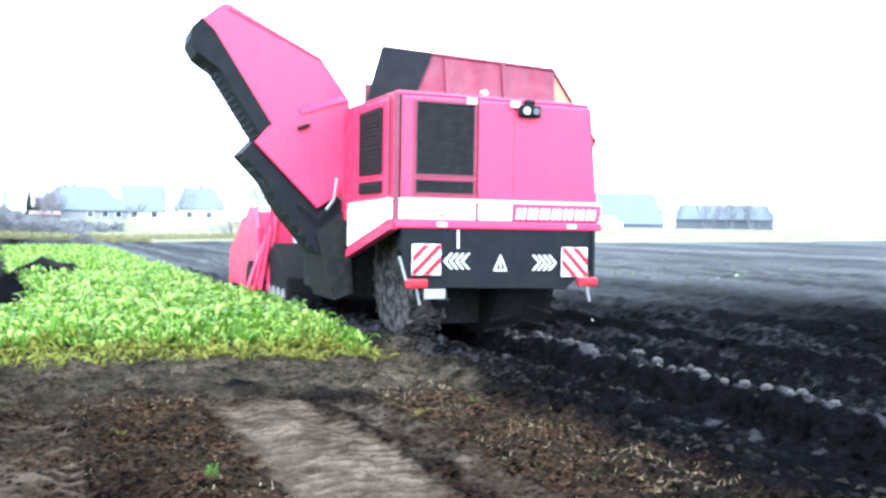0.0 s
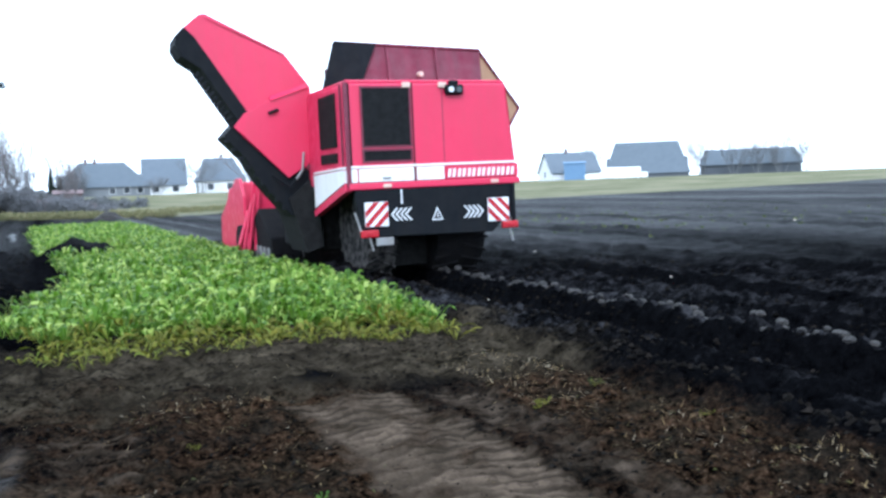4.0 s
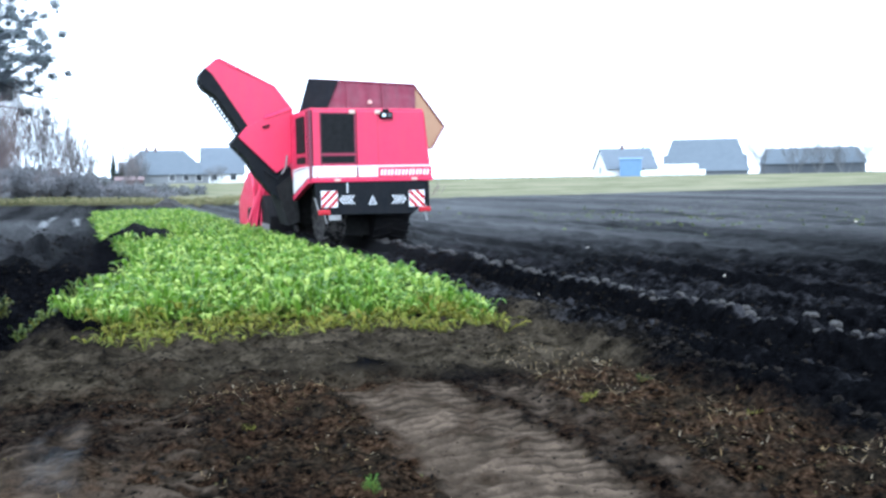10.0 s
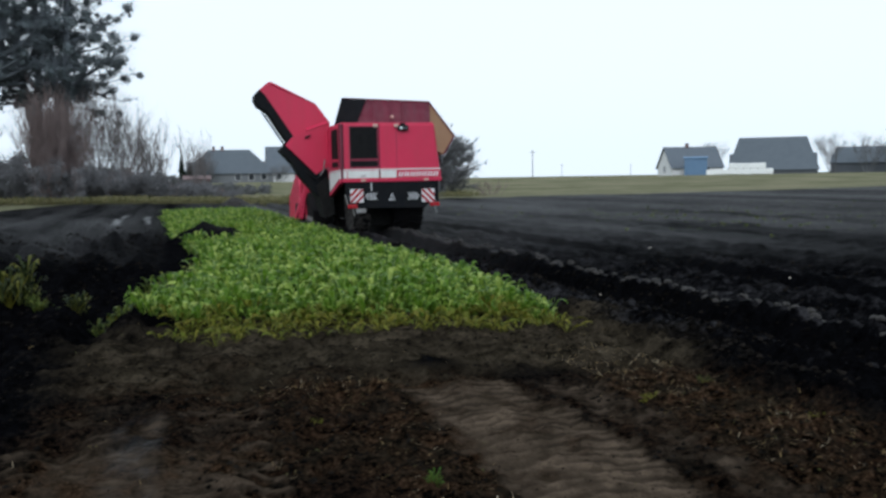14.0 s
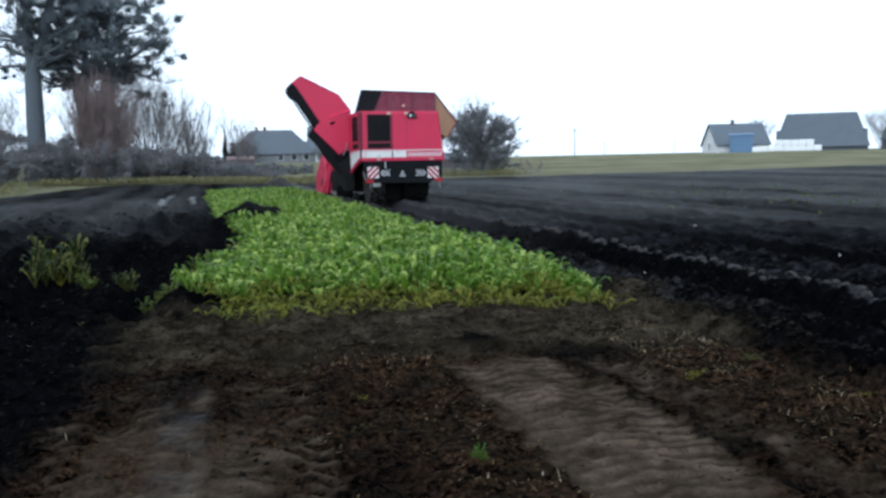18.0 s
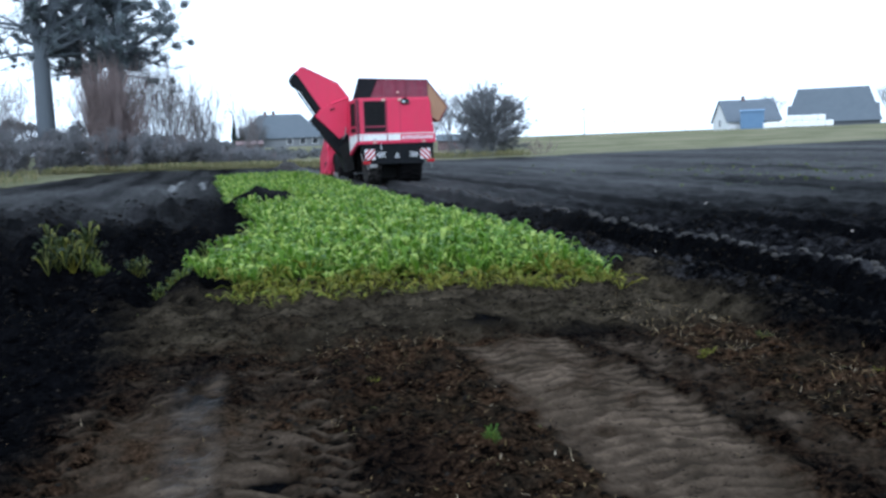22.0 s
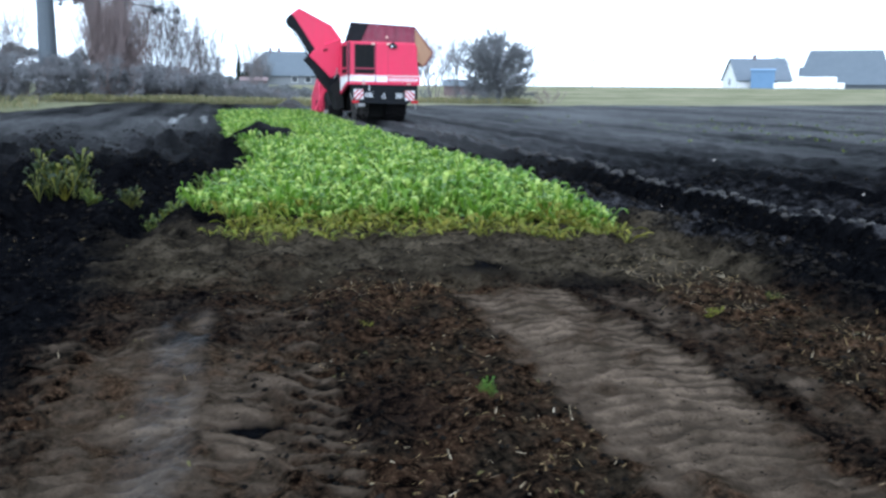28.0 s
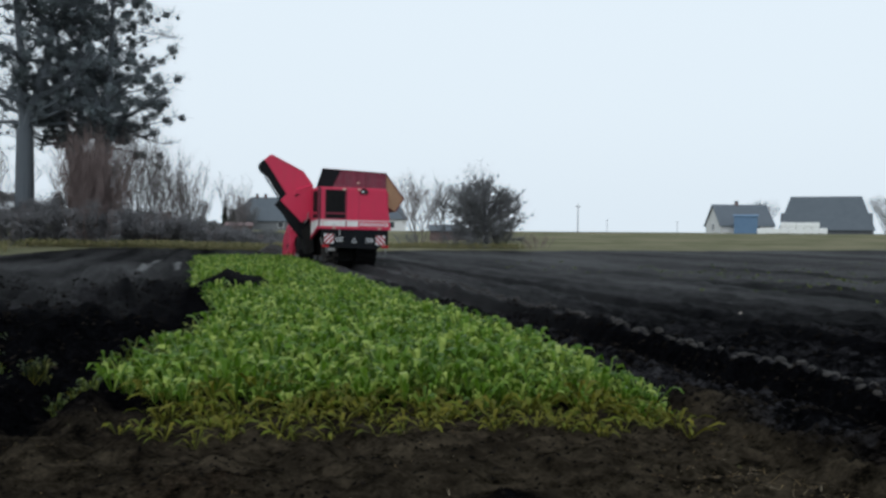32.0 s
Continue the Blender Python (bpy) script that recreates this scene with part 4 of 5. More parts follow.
# ---- trees and bushes ----
def grow(bm, p, way, length, r, depth, rng, spread, tips, sides=6, droop=0.0):
    """Limbs that fork; the ends are kept in tips."""
    steps = 3 if depth > 1 else 2
    a = Vector(p)
    d = Vector(way).normalized()
    for k in range(steps):
        d = (d + Vector((rng.uniform(-1, 1), rng.uniform(-1, 1), rng.uniform(-0.5, 0.8) - droop)) * 0.16).normalized()
        b = a + d * (length / steps)
        rod(bm, a, b, r * (1 - 0.35 * k / steps), r * (1 - 0.35 * (k + 1) / steps), sides if depth > 1 else 4)
        a = b
        tips.append((b.copy(), depth))
        if depth > 0 and k < steps - 1 and rng.random() < 0.65:
            side = Vector((rng.uniform(-1, 1), rng.uniform(-1, 1), rng.uniform(0.1, 0.8))).normalized()
            grow(bm, a, d * 0.5 + side * spread, length * rng.uniform(0.45, 0.7), r * 0.45, depth - 1, rng, spread, tips, sides, droop)
    if depth > 0:
        for k in range(2 + (rng.random() < 0.5)):
            side = Vector((rng.uniform(-1, 1), rng.uniform(-1, 1), rng.uniform(-0.1, 0.7))).normalized()
            grow(bm, a, d * 0.75 + side * spread, length * rng.uniform(0.55, 0.8), r * 0.6, depth - 1, rng, spread, tips, sides, droop)


def clumps(spots, rng, leaf, flat=0.8):
    """Uneven balls of many small leaves round the spots (place, radius)."""
    verts, faces = [], []
    for c, rad in spots:
        n = int(40 + 330 * rad)
        for k in range(n):
            d = Vector((rng.gauss(0, 1), rng.gauss(0, 1), rng.gauss(0, 1))).normalized()
            d.z *= flat
            q = c + d * rad * (rng.random() ** 0.45) * rng.uniform(0.75, 1.15)
            u = Vector((rng.uniform(-1, 1), rng.uniform(-1, 1), rng.uniform(-1, 1))).normalized()
            v = u.cross(d + Vector((0.01, 0.02, 0.03))).normalized()
            s = leaf * rng.uniform(0.6, 1.4)
            b = len(verts)
            verts += [tuple(q - u * s), tuple(q + v * s * 0.5), tuple(q + u * s), tuple(q - v * s * 0.5)]
            faces.append((b, b + 1, b + 2, b + 3))
    return verts, faces


def twigs(tips, rng, each, length, wide, up=0.5, away=None):
    """Sprays of thin twigs from the ends of the branches."""
    verts, faces = [], []
    for p in tips:
        for k in range(each):
            d = Vector((rng.uniform(-1, 1), rng.uniform(-1, 1), rng.uniform(-0.6, 1) + up))
            if away is not None:
                d += (p - away).normalized() * 1.2
            d = d.normalized() * length * rng.uniform(0.4, 1.3)
            s = d.cross(Vector((rng.uniform(-1, 1), rng.uniform(-1, 1), 0.3))).normalized() * wide * rng.uniform(0.6, 1.3)
            bend = p + d * 0.55 + Vector((rng.uniform(-1, 1), rng.uniform(-1, 1), rng.uniform(-1, 1))) * length * 0.12
            b = len(verts)
            verts += [tuple(p - s), tuple(p + s), tuple(bend + s * 0.7), tuple(bend - s * 0.7), tuple(p + d)]
            faces += [(b, b + 1, b + 2, b + 3), (b + 3, b + 2, b + 4)]
    return verts, faces


def child(ob, parent):
    ob.parent = parent
    return ob


def build_big_tree(x, y, seed, label, stems, limbs, girth, low, reach, dense):
    """An old tree: stems as (height, lean x, lean y) from the fork, level limbs from low upward, mistletoe balls along them."""
    rng = random.Random(seed)
    tree = tagged(thing("tree", x, y, height(x, y) - 0.1), label, "tree", "old trees at the field's end")
    fork = stems[0]
    bm = bmesh.new()
    rod(bm, (0, 0, 0), (0, 0, 0.9), girth * 1.5, girth * 1.08, 14)
    rod(bm, (0, 0, 0.9), (0.05, 0, fork), girth * 1.08, girth * 0.86, 14)
    part("trunk", bm, HAZED_BARK, tree)
    spines = []
    for tall, lx, ly in stems[1:]:
        bm = bmesh.new()
        p, g, n = Vector((0.05, 0, fork - 0.15)), girth * (0.86 if len(stems) == 2 else 0.60), 7
        for k in range(n):
            f = (k + 1) / n
            q = Vector((0.05 + lx * f ** 0.7 + rng.uniform(-0.15, 0.15), ly * f + rng.uniform(-0.15, 0.15), fork + (tall - fork) * f))
            rod(bm, p, q, g * (1 - 0.75 * k / n), g * (1 - 0.75 * (k + 1) / n), 10)
            spines.append((p.copy(), q.copy(), g * (1 - 0.75 * k / n)))
            p = q
        part("leader", bm, HAZED_BARK, tree)
    balls, tips = [], []
    for k in range(limbs):
        p, q, g = rng.choice([sp for sp in spines if sp[1].z > low] or spines)
        start = p.lerp(q, rng.random())
        if start.z < low:
            start.z = low + rng.random()
        a = 6.2832 * (k * 0.382 + rng.uniform(-0.08, 0.08))
        length = reach * rng.uniform(0.55, 1.05) * (1.0 if start.z < stems[1][0] * 0.75 else 0.75)
        way = Vector((math.cos(a), math.sin(a), rng.uniform(-0.05, 0.60)))
        bm, r, n = bmesh.new(), min(0.17, g * 0.5) * rng.uniform(0.7, 1.1), 5
        p = start
        for i in range(n):
            way = (way + Vector((rng.uniform(-0.25, 0.25), rng.uniform(-0.25, 0.25), rng.uniform(-0.14, 0.20)))).normalized()
            q = p + way * length / n
            rod(bm, p, q, r * (1 - 0.8 * i / n), r * (1 - 0.8 * (i + 1) / n), 6)
            for j in range(2):
                side = (way * 0.6 + Vector((rng.uniform(-1, 1), rng.uniform(-1, 1), rng.uniform(-0.35, 0.9)))).normalized()
                e = q + side * length * rng.uniform(0.10, 0.26)
                rod(bm, q, e, r * 0.35 * (1 - 0.6 * i / n), 0.012, 4)
                tips += [e, q.lerp(e, 0.5)]
                if rng.random() < dense * (1.0 if i < 4 else 0.6):
                    balls.append((e + Vector((0, 0, -0.1)), rng.choice((0.13, 0.16, 0.20, 0.25, 0.32, 0.44))))
            if rng.random() < dense * 0.9:
                balls.append((q + Vector((0, 0, rng.uniform(-0.2, 0.25))), rng.choice((0.18, 0.26, 0.34, 0.44, 0.58))))
            p = q
        tips.append(p)
        part("limb", bm, HAZED_BARK, tree)
    for k in range(int(26 * dense)):
        p, q, g = rng.choice(spines)
        balls.append((p.lerp(q, rng.random()) + Vector((rng.gauss(0, 0.5), rng.gauss(0, 0.5), 0)), rng.uniform(0.4, 0.8)))
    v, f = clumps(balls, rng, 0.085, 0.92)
    child(from_arrays("mistletoe", v, f, HAZED_CROWN), tree)["label"] = "dark round clumps of mistletoe in bare branches"
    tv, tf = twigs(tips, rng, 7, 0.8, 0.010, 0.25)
    tagged(child(from_arrays("twig_spray", tv, tf, HAZED_BARK), tree), kind="stuff")
    return tree


def build_bare(name, x, y, seed, tall, stems, mat, label, spread=0.55, base=0.5, depth=2, thick=0.035, group="bare shrubs along the field's edge", spray=2, fork=0.45, up=0.5):
    rng = random.Random(seed)
    bush = tagged(thing(name, x, y, height(x, y) - 0.05), label, name.split("_")[-1], group)
    tips = []
    for k in range(stems):
        bm = bmesh.new()
        a = rng.uniform(0, 6.28)
        o = base * math.sqrt(rng.random())
        lean = rng.uniform(0.05, spread)
        h = tall * rng.uniform(0.30, 0.48)
        grow(bm, (o * math.cos(a), o * math.sin(a), 0), (lean * math.cos(a), lean * math.sin(a), 1), h, thick * rng.uniform(0.7, 1.3), depth, rng, fork, tips, 4)
        part("stem", bm, mat, bush)
    if spray:
        v, f = twigs([t for t, dpt in tips if t.z > 0.1 * tall], rng, spray, 0.14 * tall, 0.011, up)
        tagged(child(from_arrays("twig_spray", v, f, mat), bush), kind="stuff")
    return bush, tips, rng


def build_round_bush(x, y):
    """A dense bare bush with a round outline on a short trunk."""
    rng = random.Random(120)
    bush = tagged(thing("round_bush", x, y, height(x, y) - 0.05), "large dense round bare bush at the field's edge", "bush", "bare shrubs along the field's edge")
    mid, ends = Vector((0, 0, 2.9)), []
    bm = bmesh.new()
    rod(bm, (0, 0, 0), (0.05, 0, 1.3), 0.24, 0.19, 8)
    rod(bm, (0.05, 0, 1.3), (0.0, 0, 5.9), 0.17, 0.03, 6)
    part("trunk", bm, HAZED_BARK, bush)
    for k in range(96):
        a, h = rng.uniform(0, 6.28), rng.uniform(-0.85, 1)
        out = math.sqrt(1 - h * h) if h > 0 else math.sqrt(1 - 0.5 * h * h)
        tip = mid + Vector((3.35 * out * math.cos(a), 3.5 * out * math.sin(a), 3.1 * h)) * rng.uniform(0.7, 0.98)
        tip.z = max(tip.z, 0.5)
        start = Vector((0, 0, 0.5 + max(0.0, tip.z - 0.8) * rng.uniform(0.35, 0.65)))
        knee = start.lerp(tip, 0.5) + Vector((rng.uniform(-0.3, 0.3), rng.uniform(-0.3, 0.3), rng.uniform(0.0, 0.5)))
        bm = bmesh.new()
        rod(bm, start, knee, 0.055, 0.032, 5)
        rod(bm, knee, tip, 0.032, 0.010, 5)
        for j in range(9):
            s = start.lerp(knee, rng.uniform(0.3, 1)) if j < 3 else knee.lerp(tip, rng.uniform(0, 0.9))
            e = s + ((tip - start).normalized() * 0.7 + Vector((rng.uniform(-1, 1), rng.uniform(-1, 1), rng.uniform(-0.5, 1)))) * rng.uniform(0.4, 0.9)
            rod(bm, s, e, 0.024, 0.010, 4)
            ends += [e, s.lerp(e, 0.5)]
        ends.append(tip)
        part("limb", bm, HAZED_TWIG, bush)
    v, f = twigs(ends, rng, 15, 0.58, 0.011, 0.3, mid)
    tagged(child(from_arrays("twig_spray", v, f, HAZED_TWIG), bush), kind="stuff")


def farther(x, y):
    """The row of trees stands on the far side of the grass margin."""
    return 0.6 + (x - 0.6) * 1.17, 1.5 + (y - 1.5) * 1.17


def build_trees():
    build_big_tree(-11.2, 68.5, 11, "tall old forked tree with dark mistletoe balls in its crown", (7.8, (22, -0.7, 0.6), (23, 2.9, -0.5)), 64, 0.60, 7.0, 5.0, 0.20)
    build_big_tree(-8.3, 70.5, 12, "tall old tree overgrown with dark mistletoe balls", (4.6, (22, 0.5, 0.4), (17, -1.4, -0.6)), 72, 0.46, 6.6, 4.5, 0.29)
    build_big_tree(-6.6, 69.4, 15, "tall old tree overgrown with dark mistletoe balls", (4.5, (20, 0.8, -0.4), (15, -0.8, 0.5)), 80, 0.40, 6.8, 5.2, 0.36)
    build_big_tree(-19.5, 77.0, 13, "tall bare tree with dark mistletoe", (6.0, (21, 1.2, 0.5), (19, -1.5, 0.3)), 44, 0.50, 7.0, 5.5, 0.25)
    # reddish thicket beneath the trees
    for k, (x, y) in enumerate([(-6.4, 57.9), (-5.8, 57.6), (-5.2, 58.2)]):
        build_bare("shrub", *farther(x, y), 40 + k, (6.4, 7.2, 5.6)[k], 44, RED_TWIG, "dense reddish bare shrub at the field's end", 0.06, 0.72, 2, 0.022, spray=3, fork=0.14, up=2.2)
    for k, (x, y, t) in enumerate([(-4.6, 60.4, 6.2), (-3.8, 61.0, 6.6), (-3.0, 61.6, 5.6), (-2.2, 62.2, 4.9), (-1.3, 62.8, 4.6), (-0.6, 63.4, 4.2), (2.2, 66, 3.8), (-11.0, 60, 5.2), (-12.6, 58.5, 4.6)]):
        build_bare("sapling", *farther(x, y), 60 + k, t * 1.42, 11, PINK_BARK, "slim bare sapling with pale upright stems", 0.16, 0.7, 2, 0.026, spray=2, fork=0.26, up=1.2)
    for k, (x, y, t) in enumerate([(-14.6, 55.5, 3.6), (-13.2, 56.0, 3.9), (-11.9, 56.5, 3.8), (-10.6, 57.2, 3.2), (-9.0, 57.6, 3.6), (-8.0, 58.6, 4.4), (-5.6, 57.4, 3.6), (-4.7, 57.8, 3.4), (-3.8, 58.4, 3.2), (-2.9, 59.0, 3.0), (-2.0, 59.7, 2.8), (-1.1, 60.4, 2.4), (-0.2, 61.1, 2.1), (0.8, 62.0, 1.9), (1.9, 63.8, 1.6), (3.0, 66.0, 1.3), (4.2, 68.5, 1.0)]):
        ob, tips, rng = build_bare("hedge_shrub", *farther(x, y), 80 + k, t * 1.15, 24, HAZED_TWIG if k % 3 else RED_TWIG, "low dense dark brown hedge shrub", 0.75, 1.0, 1, 0.024)
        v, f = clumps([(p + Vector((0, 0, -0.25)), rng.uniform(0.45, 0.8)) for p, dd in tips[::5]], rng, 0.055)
        child(from_arrays("foliage", v, f, HAZED_THICKET), ob)
    rng = random.Random(77)
    spots = []
    for k in range(420):
        f = rng.random() ** 1.4
        x, y = -46 + 56 * f + rng.gauss(0, 1.2), 84 + 20 * f + rng.gauss(0, 1.5)
        spots.append((Vector((x, y, height(x, y) + rng.random() ** 1.3 * (8.0 - 7.5 * f))), rng.uniform(0.4, 0.9)))
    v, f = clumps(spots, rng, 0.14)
    tagged(from_arrays("far_thicket", v, f, HAZED_HEDGE), "grey-brown thicket and hedges beyond the field's end", "thicket", kind="stuff")
    # round bush beyond the harvester and its neighbours
    build_round_bush(23.4, 79.0)
    build_bare("bare_tree", 20.6, 80.0, 121, 6.2, 5, HAZED_TWIG, "small bare tree with forked branches", 0.6, 0.4, 3, 0.06)
    build_bare("bare_tree", 18.6, 83.0, 122, 5.6, 5, PINK_BARK, "small bare tree with forked branches", 0.6, 0.4, 3, 0.06)
    for k, (x, y) in enumerate([(17.0, 80), (18.8, 79), (20.6, 78.5), (27.6, 77.5), (22.2, 76.6)]):
        build_bare("hedge_shrub", x, y, 130 + k, 1.9, 18, RED_TWIG if k % 2 else HAZED_TWIG, "low brown hedge shrub", 0.8, 0.9, 1, 0.02)


build_trees()


# ---- houses ----
def build_house(name, label, x, y, turn, wide, deep, eaves, ridge, wall, roof, hip=0.0, chimneys=(), windows=(), base=None):
    """A gabled house; wide runs along its ridge. hip cuts the gables back at the top."""
    z0 = height(x, y) - 0.3 if base is None else base
    house = tagged(thing(name, x, y, z0, turn), label, "house", "farmhouses on the rise")
    w, d = wide / 2, deep / 2
    part("wall", prism([(-d, 0), (d, 0), (d, eaves), (0, ridge - 0.12), (-d, eaves)] if not hip else [(-d, 0), (d, 0), (d, eaves), (d * 0.45, eaves + (ridge - eaves) * 0.5), (-d * 0.45, eaves + (ridge - eaves) * 0.5), (-d, eaves)], -w, w, "x"), wall, house)
    o, t = 0.35, 0.14
    for s in (-1, 1):
        low = [(-w - o, s * (d + o), eaves - 0.25), (w + o, s * (d + o), eaves - 0.25), (w + o - hip, 0, ridge), (-w - o + hip, 0, ridge)]
        part("roof", hull([Vector(p) for p in low], [Vector(p) + Vector((0, 0, t)) for p in low]), roof, house)
        if hip:
            side = [(s * (w + o), -(d + o), eaves - 0.25), (s * (w + o), d + o, eaves - 0.25), (s * (w + o - hip), 0.01, ridge), (s * (w + o - hip), -0.01, ridge)]
            part("roof_hip", hull([Vector(p) for p in side], [Vector(p) + Vector((0, 0, t)) for p in side]), roof, house)
    for cx in chimneys:
        stack = part("chimney", box(cx - 0.3, cx + 0.3, -0.3, 0.3, ridge - 0.8, ridge + 0.75, 0.02), BRICK_RED, house)
        part("chimney_cap", box(cx - 0.36, cx + 0.36, -0.36, 0.36, ridge + 0.75, ridge + 0.87), RENDER_GREY, stack)
    for side, wx, wz, ww, wh in windows:
        if side == "front":
            f = part("window", box(wx - ww / 2 - 0.08, wx + ww / 2 + 0.08, -d - 0.06, -d + 0.02, wz - 0.08, wz + wh + 0.08), RENDER_WHITE, house)
            part("pane", box(wx - ww / 2, wx + ww / 2, -d - 0.075, -d - 0.055, wz, wz + wh), GLASS_DARK, f)
        else:
            f = part("window", box(-w - 0.06, -w + 0.02, wx - ww / 2 - 0.08, wx + ww / 2 + 0.08, wz - 0.08, wz + wh + 0.08), RENDER_WHITE, house)
            part("pane", box(-w - 0.075, -w - 0.055, wx - ww / 2, wx + ww / 2, wz, wz + wh), GLASS_DARK, f)
    return house


def build_settlement():
    build_house("house", "dark slate house with hipped roof and chimneys", 13.0, 204.0, -2, 18.0, 10.0, 2.4, 7.3, RENDER_GREY, ROOF_DARK, 5.0, (-3.2, -1.4), (("front", 1.6, 0.9, 1.1, 1.2), ("front", 4.4, 0.9, 1.1, 1.2), ("front", 7.0, 0.9, 1.1, 1.2)))
    build_house("house", "white gabled house with a tall slate roof", 25.2, 203.0, -4, 8.4, 9.0, 2.4, 7.9, RENDER_WHITE, ROOF_SLATE, 0, (), (("front", -2.0, 0.9, 1.2, 1.2), ("front", 2.0, 0.9, 1.2, 1.2)))
    build_house("house", "white house with a dark slate roof behind trees", 36.5, 201.0, -4, 9.5, 9.0, 3.0, 7.6, RENDER_WHITE, ROOF_SLATE, 2.0, (0.5,), (("front", -2.4, 1.0, 1.2, 1.3), ("front", 1.6, 1.0, 1.2, 1.3)))
    build_house("house", "white gabled house with dark slate roof", 106.4, 172.0, -12, 10.8, 9.5, 2.0, 6.2, RENDER_WHITE, ROOF_SLATE, 0, (-0.6,), (("side", 0.0, 1.0, 1.2, 1.3), ("front", 2.0, 0.9, 1.1, 1.1)))
    build_house("barn", "long dark barn with a big half-hipped roof", 122.6, 166.0, -36, 17.2, 12.6, 1.3, 7.9, DARK_BOARD, ROOF_DARK, 2.2, ())
    build_house("barn", "long low dark barn", 146.5, 160.5, -41, 21.0, 10.0, 2.6, 5.8, DARK_BOARD, ROOF_DARK, 1.5, ())
    shed = tagged(thing("shed", 102.6, 163.6, height(102.6, 163.6) - 0.1, -32), "blue corrugated sheet shed beside the white house", "shed")
    part("wall", box(-2.2, 2.2, -2.0, 2.0, 0, 3.6, 0.05), BLUE_SHEET, shed)
    part("roof", prism([(-2.2, 3.5), (2.2, 3.8), (2.2, 3.95), (-2.2, 3.65)], -2.4, 2.4, "x"), BLUE_SHEET, shed)
    for k in range(14):
        part("rib", box(-2.13 + k * 0.32, -2.07 + k * 0.32, -2.05, -2.0, 0.05, 3.5), BLUE_SHEET, shed)
    low = tagged(thing("shed", 4.6, 151.5, height(4.6, 151.5) - 0.1, 0), "low red-roofed shed behind the hedge", "shed")
    part("wall", box(-2.0, 2.0, -1.8, 1.8, 0, 1.0), BRICK_RED, low)
    part("roof", prism([(-2.2, 0.95), (2.2, 0.95), (0, 1.55)], -2.2, 2.2, "x"), BRICK_RED, low)
    red = tagged(thing("shed", 27.5, 108.0, height(27.5, 108.0) - 0.1, -14), "low red brick shed behind the bushes", "shed")
    part("wall", box(-2.0, 2.0, -2, 2, 0, 1.2), BRICK_RED, red)
    part("roof", prism([(-2.3, 1.15), (2.3, 1.15), (0, 1.9)], -2.2, 2.2, "x"), ROOF_DARK, red)
    # wrapped bales in a stepped stack
    a, b = Vector((95.4, 148.6, 0)), Vector((104.9, 142.0, 0))
    d = (b - a).normalized()
    first = None
    rng = random.Random(3)
    for level, lo, hi in ((0, 0, 9), (1, 3, 8)):
        for k in range(lo, hi):
            p = a + d * (k + 0.5) * 1.29
            z = height(p.x, p.y) + level * 1.02
            if first is None:
                bale = tagged(thing("bale", p.x, p.y, z, -34.8), "white plastic-wrapped straw bale in a stepped stack", "bale", "wrapped bales")
                part("wrap", box(-0.64, 0.64, -0.65, 0.65, 0, 1.02, 0.14, 3), WRAP, bale)
                first = bale
            else:
                copy_thing(first, pose(p.x, p.y, z, 0, 0, -34.8 + rng.uniform(-1.5, 1.5)))
    # poles
    pole = tagged(thing("utility_pole", 62.0, 151.3, height(62, 151.3) - 0.2), "slim weathered utility pole far across the field", "pole", "utility poles")
    part("post", rod(bmesh.new(), (0, 0, 0), (0, 0, 5.2), 0.09, 0.06, 8), WOOD_POLE, pole)
    part("cross_arm", box(-0.5, 0.5, -0.05, 0.05, 4.7, 4.80), WOOD_POLE, pole)
    for x, y in ((87.2, 194.9), (110.6, 205.6), (50.5, 192.0)):
        copy_thing(pole, pose(x, y, height(x, y) - 0.2, 0, 0, 12) @ Matrix.Scale(0.62, 4))
    # conifers by the dark house
    for k, (x, y, t) in enumerate([(3.0, 196.0, 6.4), (4.6, 197.0, 4.2)]):
        tree = tagged(thing("conifer", x, y, height(x, y) - 0.1), "small dark conifer beside the house", "tree", "conifers by the house")
        part("trunk", rod(bmesh.new(), (0, 0, 0), (0, 0, t * 0.9), 0.14, 0.03, 6), HAZED_BARK, tree)
        rng = random.Random(200 + k)
        v, f = clumps([(Vector((rng.uniform(-0.3, 0.3) * (1 - h), rng.uniform(-0.3, 0.3) * (1 - h), t * (0.1 + 0.9 * h))), 0.15 + 0.95 * (1 - h)) for h in [i / 9 for i in range(10)]], rng, 0.16)
        child(from_arrays("crown", v, f, CONIFER), tree)
    for k, (x, y, t) in enumerate([(6.6, 196.5, 4.6), (8.4, 197.5, 5.0), (-2.2, 192.0, 5.6), (31.2, 192, 7.4), (22.6, 194, 3.0), (133.5, 160.5, 8.0), (138, 156, 6.6), (141.5, 153, 7.0), (145.5, 150, 6.4), (149.5, 147, 7.2), (113.0, 174.5, 6.0)]):
        build_bare("garden_tree", x, y, 210 + k, t * 1.15, 7, HAZED_TWIG, "bare garden tree by the houses", 0.8, 0.9, 3, 0.06, "garden trees", 2)


build_settlement()


# ---- small things on the ground ----
def scattered(rng, count, spots):
    """Places drawn from weighted rectangles (weight, x0, x1, y0, y1), with their heights."""
    total = sum(s[0] for s in spots)
    xs, ys = [], []
    for k in range(count):
        pick = rng.random() * total
        for w, x0, x1, y0, y1 in spots:
            pick -= w
            if pick <= 0:
                break
        xs.append(rng.uniform(x0, x1))
        ys.append(rng.uniform(y0, y1))
    return zip(xs, ys, heights(xs, ys))


